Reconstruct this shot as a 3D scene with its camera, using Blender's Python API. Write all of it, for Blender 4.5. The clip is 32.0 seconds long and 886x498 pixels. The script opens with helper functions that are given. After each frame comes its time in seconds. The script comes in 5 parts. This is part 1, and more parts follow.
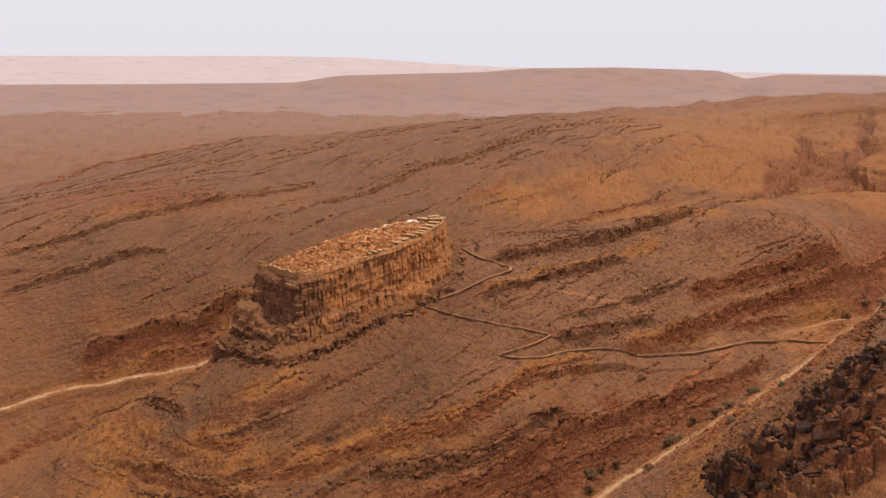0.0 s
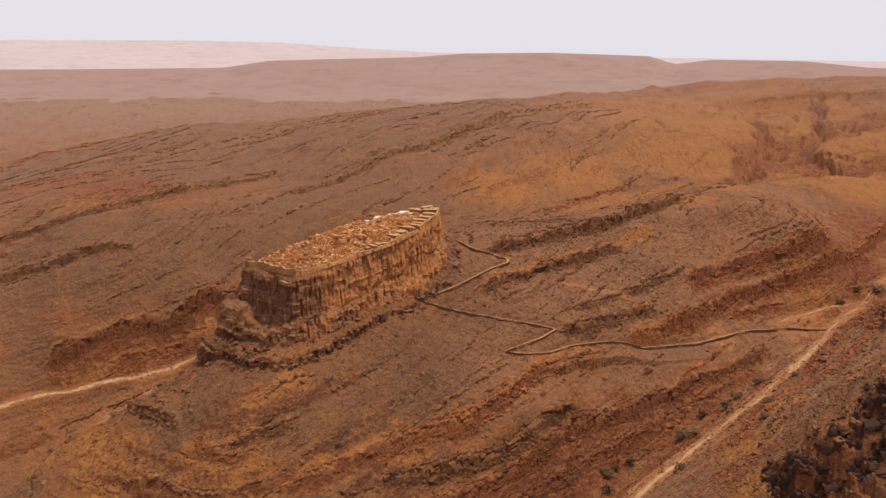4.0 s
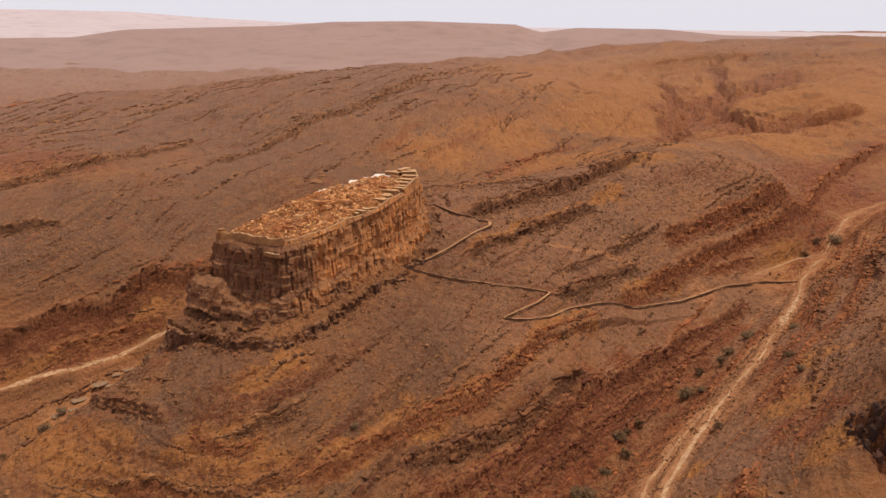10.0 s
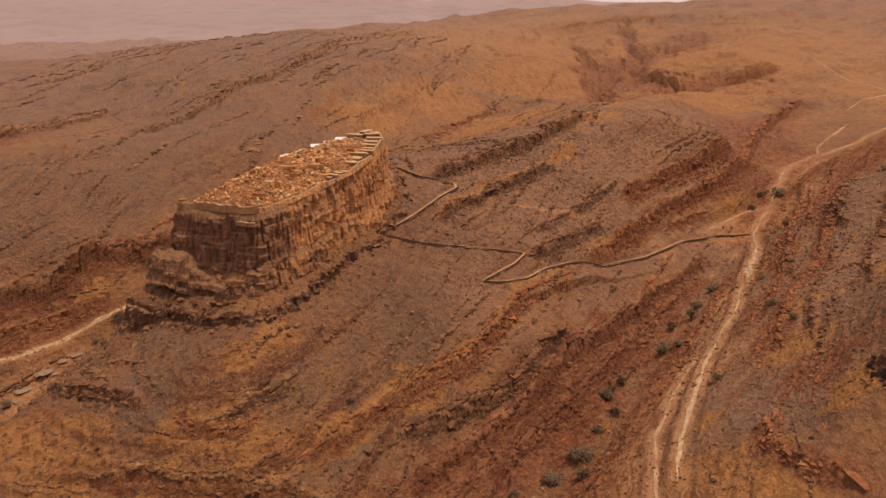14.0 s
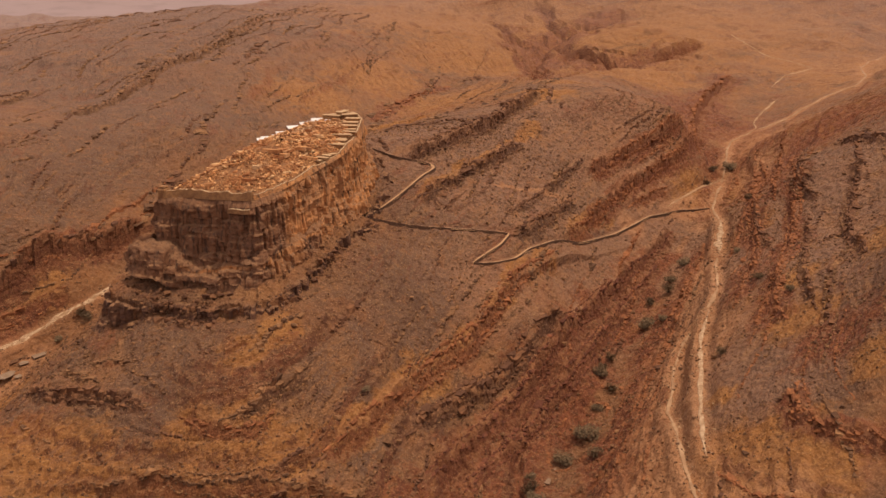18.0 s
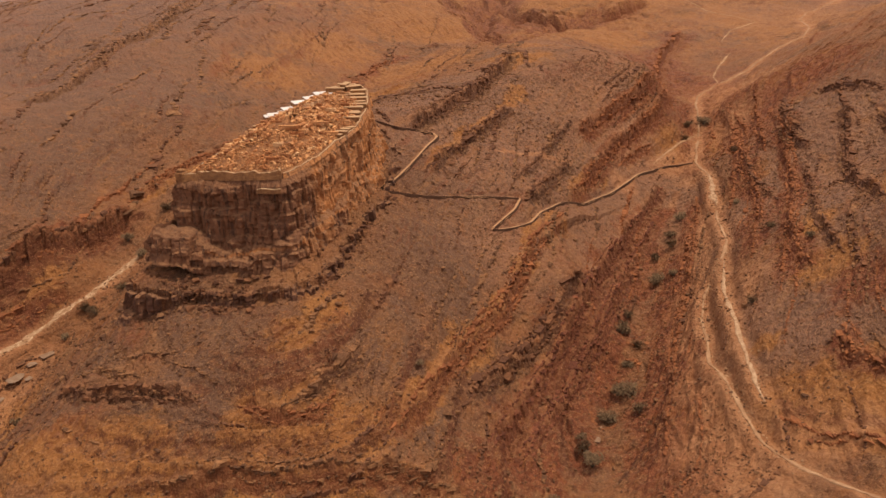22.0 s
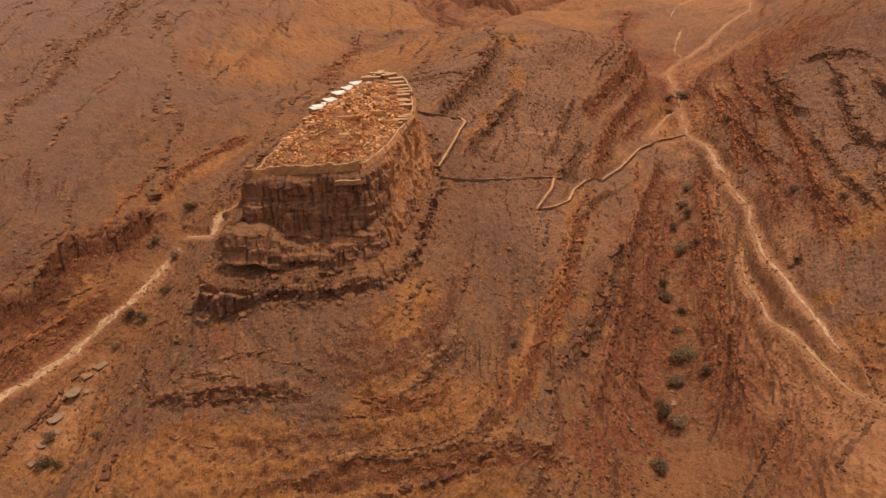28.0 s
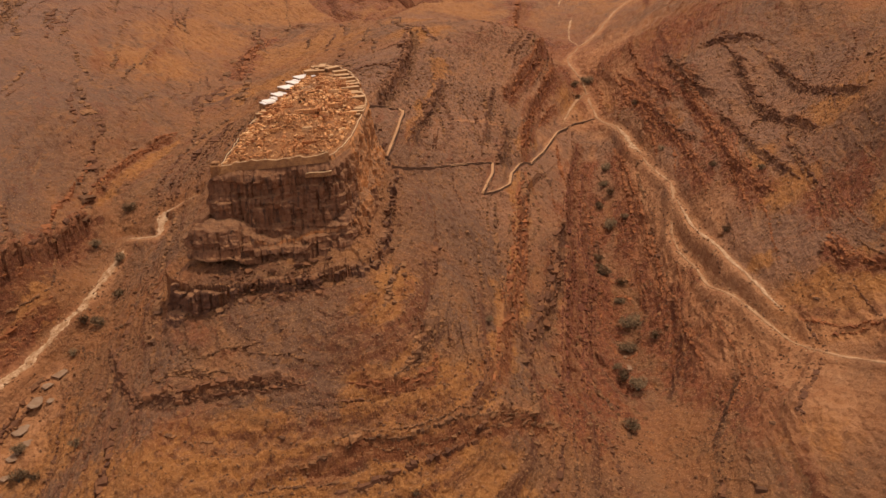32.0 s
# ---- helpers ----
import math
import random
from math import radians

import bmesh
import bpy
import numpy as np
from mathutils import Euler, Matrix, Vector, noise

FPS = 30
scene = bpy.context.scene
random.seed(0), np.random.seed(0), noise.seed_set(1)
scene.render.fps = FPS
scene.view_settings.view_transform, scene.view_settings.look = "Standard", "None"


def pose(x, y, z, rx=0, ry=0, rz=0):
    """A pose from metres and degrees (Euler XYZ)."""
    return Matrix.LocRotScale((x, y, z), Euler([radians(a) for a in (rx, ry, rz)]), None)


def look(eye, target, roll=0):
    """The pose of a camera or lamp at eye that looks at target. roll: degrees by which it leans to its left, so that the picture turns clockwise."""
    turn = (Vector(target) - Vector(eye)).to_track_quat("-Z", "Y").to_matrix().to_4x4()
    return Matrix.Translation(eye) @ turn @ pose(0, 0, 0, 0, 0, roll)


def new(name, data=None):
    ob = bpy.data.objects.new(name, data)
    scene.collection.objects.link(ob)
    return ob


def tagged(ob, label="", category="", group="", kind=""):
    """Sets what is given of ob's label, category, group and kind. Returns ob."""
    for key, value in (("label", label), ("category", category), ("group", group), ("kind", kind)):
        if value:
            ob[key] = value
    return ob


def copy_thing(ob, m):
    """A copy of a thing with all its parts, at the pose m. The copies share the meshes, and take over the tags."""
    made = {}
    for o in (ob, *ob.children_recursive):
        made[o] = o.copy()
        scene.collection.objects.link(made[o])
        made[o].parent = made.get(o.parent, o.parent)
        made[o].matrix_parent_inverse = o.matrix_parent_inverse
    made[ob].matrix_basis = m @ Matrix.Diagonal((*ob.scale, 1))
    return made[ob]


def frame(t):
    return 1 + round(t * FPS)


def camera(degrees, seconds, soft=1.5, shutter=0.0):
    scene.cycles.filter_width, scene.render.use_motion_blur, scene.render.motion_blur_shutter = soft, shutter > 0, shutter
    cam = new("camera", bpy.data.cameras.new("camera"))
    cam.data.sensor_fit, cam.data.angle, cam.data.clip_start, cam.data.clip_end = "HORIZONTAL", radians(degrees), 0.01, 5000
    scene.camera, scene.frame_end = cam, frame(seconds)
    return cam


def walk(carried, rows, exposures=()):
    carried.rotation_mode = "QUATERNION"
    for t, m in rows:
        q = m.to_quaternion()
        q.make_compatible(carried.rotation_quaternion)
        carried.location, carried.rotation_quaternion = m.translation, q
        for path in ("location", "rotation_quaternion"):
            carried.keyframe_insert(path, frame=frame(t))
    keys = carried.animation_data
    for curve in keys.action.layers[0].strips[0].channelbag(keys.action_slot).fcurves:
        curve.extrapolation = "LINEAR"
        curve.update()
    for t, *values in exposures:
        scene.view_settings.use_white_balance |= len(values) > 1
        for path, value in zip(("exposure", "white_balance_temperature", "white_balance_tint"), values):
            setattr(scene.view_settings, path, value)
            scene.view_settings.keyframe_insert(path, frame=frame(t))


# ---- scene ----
cam = camera(51.1, 32.0)
PATH = [
    (0, (30.847, -17.301, 123.502), (30.669, -15.35, 123.098), -0.0),
    (3, (12.457, -6.972, 123.229), (12.399, -5.02, 122.799), 0.1),
    (6, (-7.122, 0.735, 120.721), (-7.056, 2.685, 120.281), 0.1),
    (7.5, (-16.304, 5.332, 119.522), (-16.171, 7.275, 119.067), -0.0),
    (9, (-27.379, 11.232, 117.811), (-27.153, 13.161, 117.334), 0.1),
    (11, (-40.229, 19.151, 114.037), (-39.879, 21.055, 113.535), 0.2),
    (13, (-52.839, 26.042, 111.667), (-52.37, 27.912, 111.136), 0.0),
    (15, (-64.686, 32.346, 110.99), (-64.091, 34.171, 110.428), 0.1),
    (17.5, (-81.098, 41.963, 110.972), (-80.368, 43.731, 110.387), 0.6),
    (19, (-91.545, 48.205, 110.634), (-90.729, 49.925, 110.021), 0.0),
    (21, (-104.66, 55.952, 110.163), (-103.763, 57.619, 109.517), -0.9),
    (23, (-118.258, 63.361, 109.914), (-117.311, 64.995, 109.256), -1.8),
    (25.5, (-135.144, 72.96, 110.278), (-134.133, 74.551, 109.609), -2.5),
    (28, (-151.311, 81.837, 111.808), (-150.194, 83.346, 111.119), -2.6),
    (29, (-157.607, 84.788, 112.281), (-156.449, 86.262, 111.587), -2.6),
    (30, (-163.806, 87.564, 112.702), (-162.588, 88.988, 112.003), -2.6),
    (31, (-169.904, 90.392, 113.209), (-168.626, 91.759, 112.503), -2.6),
    (32, (-175.945, 93.274, 113.780), (-174.612, 94.582, 113.064), -2.6),
]
walk(cam, [(t, look(e, q, r)) for t, e, q, r in PATH], [(0, -0.09, 6500, 10), (9, -0.1, 6500, 10), (15, -0.09, 6500, 10), (25, -0.04, 6650, 12), (32, -0.1, 6800, 13)])

# ---- world, sun ----
SUN_AZ, SUN_EL = 108.0, 73.0     # degrees: bearing from +y towards +x, height
world = bpy.data.worlds.new("hazy_sky")
scene.world = world
world.use_nodes = True
wn, wl = world.node_tree.nodes, world.node_tree.links
sky = wn.new("ShaderNodeTexSky")
sky.sky_type, sky.sun_disc = "NISHITA", False
sky.sun_elevation, sky.sun_rotation = radians(SUN_EL), radians(SUN_AZ)
sky.altitude, sky.air_density, sky.dust_density, sky.ozone_density = 900, 1.0, 6.0, 1.0
dim = wn.new("ShaderNodeMix")
dim.data_type, dim.blend_type = "RGBA", "MULTIPLY"
dim.inputs["Factor"].default_value = 1.0
dim.inputs["B"].default_value = (0.11, 0.11, 0.11, 1)
veil = wn.new("ShaderNodeMix")     # thin dust cloud over the whole sky
veil.data_type = "RGBA"
veil.inputs["Factor"].default_value = 0.92
veil.inputs["B"].default_value = (0.905, 0.87, 0.945, 1)
wl.new(sky.outputs[0], dim.inputs["A"])
wl.new(dim.outputs["Result"], veil.inputs["A"])
wl.new(veil.outputs["Result"], wn["Background"].inputs["Color"])
wn["Background"].inputs["Strength"].default_value = 1.0
sun = new("sun", bpy.data.lights.new("sun", "SUN"))
sun.data.energy, sun.data.angle, sun.data.color = 3.95, radians(1.5), (1.0, 0.9, 0.78)
_az, _el = radians(SUN_AZ), radians(SUN_EL)
sun.matrix_world = look((math.sin(_az) * math.cos(_el) * 500, math.cos(_az) * math.cos(_el) * 500, math.sin(_el) * 500), (0, 0, 0))

# ---- materials ----
def shader(name, rough=0.95):
    m = bpy.data.materials.new(name)
    m.use_nodes = True
    b = m.node_tree.nodes["Principled BSDF"]
    b.inputs["Roughness"].default_value = rough
    b.inputs["Specular IOR Level"].default_value = 0.15
    return m, m.node_tree.nodes, m.node_tree.links, b


def fac(n, l, scale, detail=4, rough=0.6, lo=0.35, hi=0.65, vec=None, squash=None):
    """Noise at a real-world scale (1/m), stretched to 0..1."""
    t = n.new("ShaderNodeTexNoise")
    t.inputs["Scale"].default_value, t.inputs["Detail"].default_value, t.inputs["Roughness"].default_value = scale, detail, rough
    src = vec
    if src is None:
        src = n.new("ShaderNodeNewGeometry").outputs["Position"]
    if squash:
        mp = n.new("ShaderNodeMapping")
        mp.inputs["Scale"].default_value = squash
        l.new(src, mp.inputs["Vector"])
        src = mp.outputs[0]
    l.new(src, t.inputs["Vector"])
    r = n.new("ShaderNodeMapRange")
    r.inputs["From Min"].default_value, r.inputs["From Max"].default_value = lo, hi
    l.new(t.outputs["Fac"], r.inputs["Value"])
    return r.outputs[0]


def mix(n, l, a, b, f, mode="MIX"):
    m = n.new("ShaderNodeMix")
    m.data_type, m.blend_type = "RGBA", mode
    for key, v in (("A", a), ("B", b)):
        if isinstance(v, tuple):
            m.inputs[key].default_value = (*v, 1)
        else:
            l.new(v, m.inputs[key])
    if isinstance(f, (int, float)):
        m.inputs["Factor"].default_value = f
    else:
        l.new(f, m.inputs["Factor"])
    return m.outputs["Result"]


def calc(n, l, op, a, b=0.0):
    m = n.new("ShaderNodeMath")
    m.operation, m.use_clamp = op, False
    for i, v in enumerate((a, b)):
        if isinstance(v, (int, float)):
            m.inputs[i].default_value = v
        else:
            l.new(v, m.inputs[i])
    return m.outputs[0]


def span(n, l, v, a, b, c=0.0, d=1.0):
    r = n.new("ShaderNodeMapRange")
    for key, x in (("From Min", a), ("From Max", b), ("To Min", c), ("To Max", d)):
        r.inputs[key].default_value = x
    l.new(v, r.inputs["Value"])
    return r.outputs[0]


def relief_bump(n, l, b, height, dist, strength=1.0):
    u = n.new("ShaderNodeBump")
    u.inputs["Distance"].default_value, u.inputs["Strength"].default_value = dist, strength
    l.new(height, u.inputs["Height"])
    l.new(u.outputs[0], b.inputs["Normal"])


def bedding(n, l):
    """The height within the tilted rock beds: z less the dip."""
    g = n.new("ShaderNodeNewGeometry")
    dot = n.new("ShaderNodeVectorMath")
    dot.operation = "DOT_PRODUCT"
    dot.inputs[1].default_value = (-0.19, -0.17, 1.0)
    l.new(g.outputs["Position"], dot.inputs[0])
    return g, dot.outputs["Value"]


def make_ground():
    m, n, l, b = shader("stony_desert_slope", 0.97)
    scree, rust, ochre, dark, dust, red, grey = (0.180, 0.074, 0.031), (0.214, 0.075, 0.026), (0.272, 0.105, 0.028), (0.058, 0.026, 0.014), (0.300, 0.150, 0.062), (0.170, 0.048, 0.019), (0.122, 0.060, 0.033)

    def mask(key):
        a = n.new("ShaderNodeAttribute")
        a.attribute_name = key
        return a.outputs["Fac"]
    big = fac(n, l, 0.02, 5, 0.6, 0.38, 0.64)
    mid = fac(n, l, 0.09, 5, 0.65, 0.38, 0.64)
    fine = fac(n, l, 0.6, 5, 0.7, 0.3, 0.7)
    tiny = fac(n, l, 2.2, 4, 0.75, 0.3, 0.7)
    patch = fac(n, l, 0.25, 5, 0.7, 0.35, 0.6)
    col = mix(n, l, scree, rust, calc(n, l, "MULTIPLY", big, 0.55))
    col = mix(n, l, col, grey, fac(n, l, 0.045, 5, 0.65, 0.45, 0.6))
    col = mix(n, l, col, ochre, calc(n, l, "MULTIPLY", mid, 0.35))
    col = mix(n, l, col, grey, calc(n, l, "MULTIPLY", mask("grey"), 0.85))
    col = mix(n, l, col, mix(n, l, (0.275, 0.133, 0.074), (0.180, 0.085, 0.046), fine), calc(n, l, "MULTIPLY", mask("ash"), 0.55))
    col = mix(n, l, col, ochre, span(n, l, calc(n, l, "ADD", mask("warm"), calc(n, l, "MULTIPLY", calc(n, l, "SUBTRACT", patch, 0.5), 0.8)), 0.3, 0.85, 0.0, 0.88))
    col = mix(n, l, col, red, span(n, l, calc(n, l, "ADD", mask("red"), calc(n, l, "MULTIPLY", calc(n, l, "SUBTRACT", patch, 0.5), 0.8)), 0.3, 0.9, 0.0, 0.93))
    col = mix(n, l, col, (0.085, 0.026, 0.012), calc(n, l, "MULTIPLY", calc(n, l, "MULTIPLY", mask("red"), fac(n, l, 0.5, 5, 0.7, 0.46, 0.62)), 0.75))
    col = mix(n, l, col, (0.40, 0.165, 0.058), calc(n, l, "MULTIPLY", calc(n, l, "MULTIPLY", mask("red"), fac(n, l, 0.75, 5, 0.7, 0.55, 0.7)), 0.4))
    col = mix(n, l, col, (0.44, 0.20, 0.062), calc(n, l, "MULTIPLY", calc(n, l, "MULTIPLY", mask("warm"), fac(n, l, 0.8, 5, 0.7, 0.52, 0.68)), 0.55))
    col = mix(n, l, col, (0.12, 0.042, 0.016), calc(n, l, "MULTIPLY", calc(n, l, "MULTIPLY", mask("warm"), fac(n, l, 0.45, 5, 0.7, 0.52, 0.66)), 0.5))
    col = mix(n, l, col, dust, calc(n, l, "MULTIPLY", fac(n, l, 0.16, 5, 0.7, 0.52, 0.75), 0.3))
    # air haze over far land, painted into the base colour
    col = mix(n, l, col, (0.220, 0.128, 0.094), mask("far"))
    # thin broken beds that crop out along the strike
    g, bed = bedding(n, l)
    low = n.new("ShaderNodeVectorMath")
    low.operation = "MULTIPLY"
    low.inputs[1].default_value = (0.07, 0.07, 0.0)
    l.new(g.outputs["Position"], low.inputs[0])
    zed = n.new("ShaderNodeCombineXYZ")
    l.new(bed, zed.inputs["Z"])
    both = n.new("ShaderNodeVectorMath")
    l.new(low.outputs[0], both.inputs[0])
    l.new(zed.outputs[0], both.inputs[1])
    strata = fac(n, l, 0.75, 7, 0.7, 0.0, 1.0, vec=both.outputs[0])
    where = fac(n, l, 0.03, 4, 0.6, 0.36, 0.56)
    seam = calc(n, l, "MULTIPLY", span(n, l, strata, 0.53, 0.60), where)
    pale = calc(n, l, "MULTIPLY", span(n, l, strata, 0.46, 0.40), where)
    col = mix(n, l, col, mix(n, l, red, dark, fac(n, l, 0.05, 4, 0.6, 0.4, 0.6)), calc(n, l, "MULTIPLY", seam, 0.5))
    col = mix(n, l, col, ochre, calc(n, l, "MULTIPLY", pale, 0.32))
    # bare beds: dark varnished or red rock
    face = mix(n, l, red, dark, mask("dark"))
    face = mix(n, l, face, ochre, calc(n, l, "MULTIPLY", fac(n, l, 0.3, 5, 0.7, 0.5, 0.7), 0.3))
    flat = n.new("ShaderNodeSeparateXYZ")
    l.new(g.outputs["True Normal"], flat.inputs[0])
    face = mix(n, l, face, mix(n, l, scree, dust, fine), span(n, l, flat.outputs["Z"], 0.62, 0.9, 0.0, 0.4))
    col = mix(n, l, col, face, calc(n, l, "MULTIPLY", span(n, l, calc(n, l, "ADD", mask("bare"), calc(n, l, "MULTIPLY", calc(n, l, "SUBTRACT", fine, 0.5), 0.7)), 0.45, 0.7), 0.8))
    # single stones, and the shade in the gaps between them painted dark
    col = mix(n, l, col, dark, calc(n, l, "MULTIPLY", span(n, l, fine, 0.62, 0.92), 0.4))
    col = mix(n, l, col, ochre, calc(n, l, "MULTIPLY", span(n, l, fine, 0.35, 0.05), 0.4))
    col = mix(n, l, col, (0.50, 0.255, 0.105), calc(n, l, "MULTIPLY", span(n, l, tiny, 0.66, 0.95), 0.5))
    col = mix(n, l, col, dark, calc(n, l, "MULTIPLY", span(n, l, tiny, 0.36, 0.05), 0.45))
    # pale dust, and the painted highlights along ledge tops
    col = mix(n, l, col, mix(n, l, (0.40, 0.182, 0.080), (0.29, 0.118, 0.046), patch), calc(n, l, "MULTIPLY", mask("dusty"), 0.68))
    l.new(col, b.inputs["Base Color"])
    h = calc(n, l, "MULTIPLY", fac(n, l, 0.32, 3, 0.5, 0.25, 0.75), 0.4)
    h = calc(n, l, "ADD", h, calc(n, l, "MULTIPLY", fac(n, l, 0.8, 3, 0.5, 0.25, 0.75), 0.5))
    h = calc(n, l, "ADD", h, calc(n, l, "MULTIPLY", tiny, 0.16))
    h = calc(n, l, "ADD", h, calc(n, l, "MULTIPLY", strata, 0.9))
    relief_bump(n, l, b, h, 1.0, 1.0)
    return m


def make_cliff(name, light, mid, dark, warm, streak=0.5):
    m, n, l, b = shader(name, 0.93)
    g, s = bedding(n, l)
    a = fac(n, l, 0.16, 5, 0.65, 0.38, 0.62)
    c = fac(n, l, 0.8, 5, 0.7, 0.3, 0.7)
    v = fac(n, l, 0.85, 4, 0.65, 0.53, 0.66, squash=(1, 1, 0.13))
    var = n.new("ShaderNodeAttribute")
    var.attribute_name = "varnish_shade"
    col = mix(n, l, mid, warm, a)
    col = mix(n, l, col, light, calc(n, l, "MULTIPLY", c, 0.35))
    # dark rock varnish, with the valley face's shade painted in
    col = mix(n, l, col, mix(n, l, (0.092, 0.042, 0.026), (0.205, 0.086, 0.040), c), calc(n, l, "MULTIPLY", var.outputs["Fac"], 0.85))
    col = mix(n, l, col, dark, calc(n, l, "MULTIPLY", v, streak))
    cx = n.new("ShaderNodeCombineXYZ")
    l.new(s, cx.inputs["Z"])
    bed = fac(n, l, 0.9, 3, 0.7, 0.45, 0.65, vec=cx.outputs[0])
    col = mix(n, l, col, dark, calc(n, l, "MULTIPLY", bed, 0.35))
    sep = n.new("ShaderNodeSeparateXYZ")
    l.new(g.outputs["True Normal"], sep.inputs[0])
    lying = mix(n, l, (0.185, 0.084, 0.039), (0.26, 0.118, 0.050), fac(n, l, 0.4, 5, 0.7))
    lying = mix(n, l, lying, (0.07, 0.034, 0.019), calc(n, l, "MULTIPLY", fac(n, l, 1.1, 5, 0.75, 0.5, 0.65), 0.6))
    col = mix(n, l, col, lying, calc(n, l, "MULTIPLY", span(n, l, sep.outputs["Z"], 0.5, 0.8), 0.9))
    l.new(col, b.inputs["Base Color"])
    relief_bump(n, l, b, calc(n, l, "ADD", calc(n, l, "MULTIPLY", v, 0.5), c), 0.35, 0.9)
    return m


def make_stone(name, colours, scale=1.3, rough=0.95):
    """Loose stones: each its own shade of the given two, with grain."""
    m, n, l, b = shader(name, rough)
    g = n.new("ShaderNodeNewGeometry")
    col = mix(n, l, colours[0], colours[1], g.outputs["Random Per Island"])
    col = mix(n, l, col, tuple(c * 0.45 for c in colours[0]), calc(n, l, "MULTIPLY", fac(n, l, scale, 4), 0.55))
    l.new(col, b.inputs["Base Color"])
    relief_bump(n, l, b, fac(n, l, scale * 2.5, 4), 0.1, 0.8)
    return m


def make_plain(name, colour, dirt, scale=0.8, amount=0.6, rough=0.9, bump=0.05):
    m, n, l, b = shader(name, rough)
    info = n.new("ShaderNodeObjectInfo")
    col = mix(n, l, colour, dirt, calc(n, l, "MULTIPLY", fac(n, l, scale, 5, 0.7), amount))
    col = mix(n, l, col, tuple(c * 0.75 for c in colour), calc(n, l, "MULTIPLY", info.outputs["Random"], 0.35))
    col = mix(n, l, col, tuple(c * 0.6 for c in dirt), calc(n, l, "MULTIPLY", fac(n, l, scale * 6, 3, 0.6, 0.5, 0.8), 0.5))
    l.new(col, b.inputs["Base Color"])
    relief_bump(n, l, b, fac(n, l, scale * 4, 5), bump, 0.8)
    return m


GROUND = make_ground()
CLIFF_MAIN = make_cliff("ochre_and_grey_cliff_rock", (0.52, 0.245, 0.098), (0.36, 0.155, 0.062), (0.050, 0.026, 0.017), (0.54, 0.205, 0.060), 0.85)
CLIFF_DARK = make_cliff("dark_ledge_rock", (0.15, 0.070, 0.036), (0.075, 0.034, 0.021), (0.028, 0.016, 0.012), (0.115, 0.047, 0.022), 0.75)
STONE_BROWN = make_stone("brown_scree_stone", ((0.100, 0.044, 0.021), (0.30, 0.133, 0.052)))
STONE_DARK = make_stone("dark_varnished_rock", ((0.105, 0.043, 0.021), (0.205, 0.082, 0.033)), 0.8)
STONE_BLACK = make_stone("near_black_varnished_rock", ((0.026, 0.015, 0.013), (0.105, 0.046, 0.026)), 0.8)
STONE_MAROON = make_stone("maroon_mudstone", ((0.10, 0.032, 0.016), (0.21, 0.066, 0.028)), 0.9)
STONE_RED = make_stone("red_brown_ledge_rock", ((0.17, 0.056, 0.021), (0.32, 0.110, 0.038)), 0.9)
def make_rubble(name):
    """Tumbled masonry: pale tan blocks among patches of rust and dark earth."""
    m, n, l, b = shader(name, 0.95)
    g = n.new("ShaderNodeNewGeometry")
    isle = g.outputs["Random Per Island"]
    col = mix(n, l, (0.28, 0.105, 0.038), (0.66, 0.31, 0.115), span(n, l, isle, 0.1, 0.7))
    col = mix(n, l, col, (0.68, 0.39, 0.175), span(n, l, isle, 0.78, 0.95))
    col = mix(n, l, col, (0.34, 0.110, 0.034), calc(n, l, "MULTIPLY", fac(n, l, 0.16, 4, 0.6, 0.45, 0.62), 0.65))
    col = mix(n, l, col, (0.42, 0.29, 0.165), calc(n, l, "MULTIPLY", fac(n, l, 0.11, 3, 0.6, 0.58, 0.7), 0.6))
    col = mix(n, l, col, (0.055, 0.022, 0.011), calc(n, l, "MULTIPLY", fac(n, l, 1.1, 4, 0.7, 0.55, 0.75), 0.6))
    l.new(col, b.inputs["Base Color"])
    relief_bump(n, l, b, fac(n, l, 3.0, 4), 0.12, 0.9)
    return m


STONE_TAN = make_rubble("tan_rubble_stone")
RUBBLE_EARTH = make_plain("rust_earth_between_rubble", (0.36, 0.150, 0.054), (0.15, 0.060, 0.025), 0.5, 1.0, 0.95, 0.3)
PATH_BROWN = make_plain("trodden_brown_dust", (0.45, 0.24, 0.112), (0.29, 0.14, 0.060), 0.6, 0.9)
TRAIL = make_plain("pale_trodden_dust", (0.44, 0.25, 0.125), (0.225, 0.102, 0.044), 0.13, 1.35)
WALL_STONE = make_plain("dry_stone_masonry", (0.115, 0.053, 0.027), (0.060, 0.028, 0.015), 0.9, 0.8, 0.95, 0.2)
WALL_TAN = make_plain("tan_mud_plastered_masonry", (0.36, 0.165, 0.062), (0.19, 0.083, 0.034), 0.7, 1.0, 0.95, 0.2)
COPING = make_plain("pale_lime_mortar_coping", (0.58, 0.38, 0.20), (0.36, 0.20, 0.095), 0.8, 0.5)
ROOF_WHITE = make_plain("whitish_lime_roof", (0.68, 0.59, 0.50), (0.48, 0.36, 0.26), 0.5, 0.5)
ROOF_TAN = make_plain("tan_clay_roof", (0.47, 0.27, 0.125), (0.29, 0.16, 0.085), 0.6, 0.6)
SAND = make_plain("pale_stream_gravel", (0.50, 0.315, 0.175), (0.25, 0.122, 0.053), 0.7, 1.3)
LIMESTONE = make_plain("pale_grey_limestone", (0.25, 0.155, 0.092), (0.18, 0.09, 0.045), 0.5, 0.9)
FOLIAGE = make_stone("dusty_olive_foliage", ((0.165, 0.098, 0.048), (0.24, 0.145, 0.072)), 2.0)
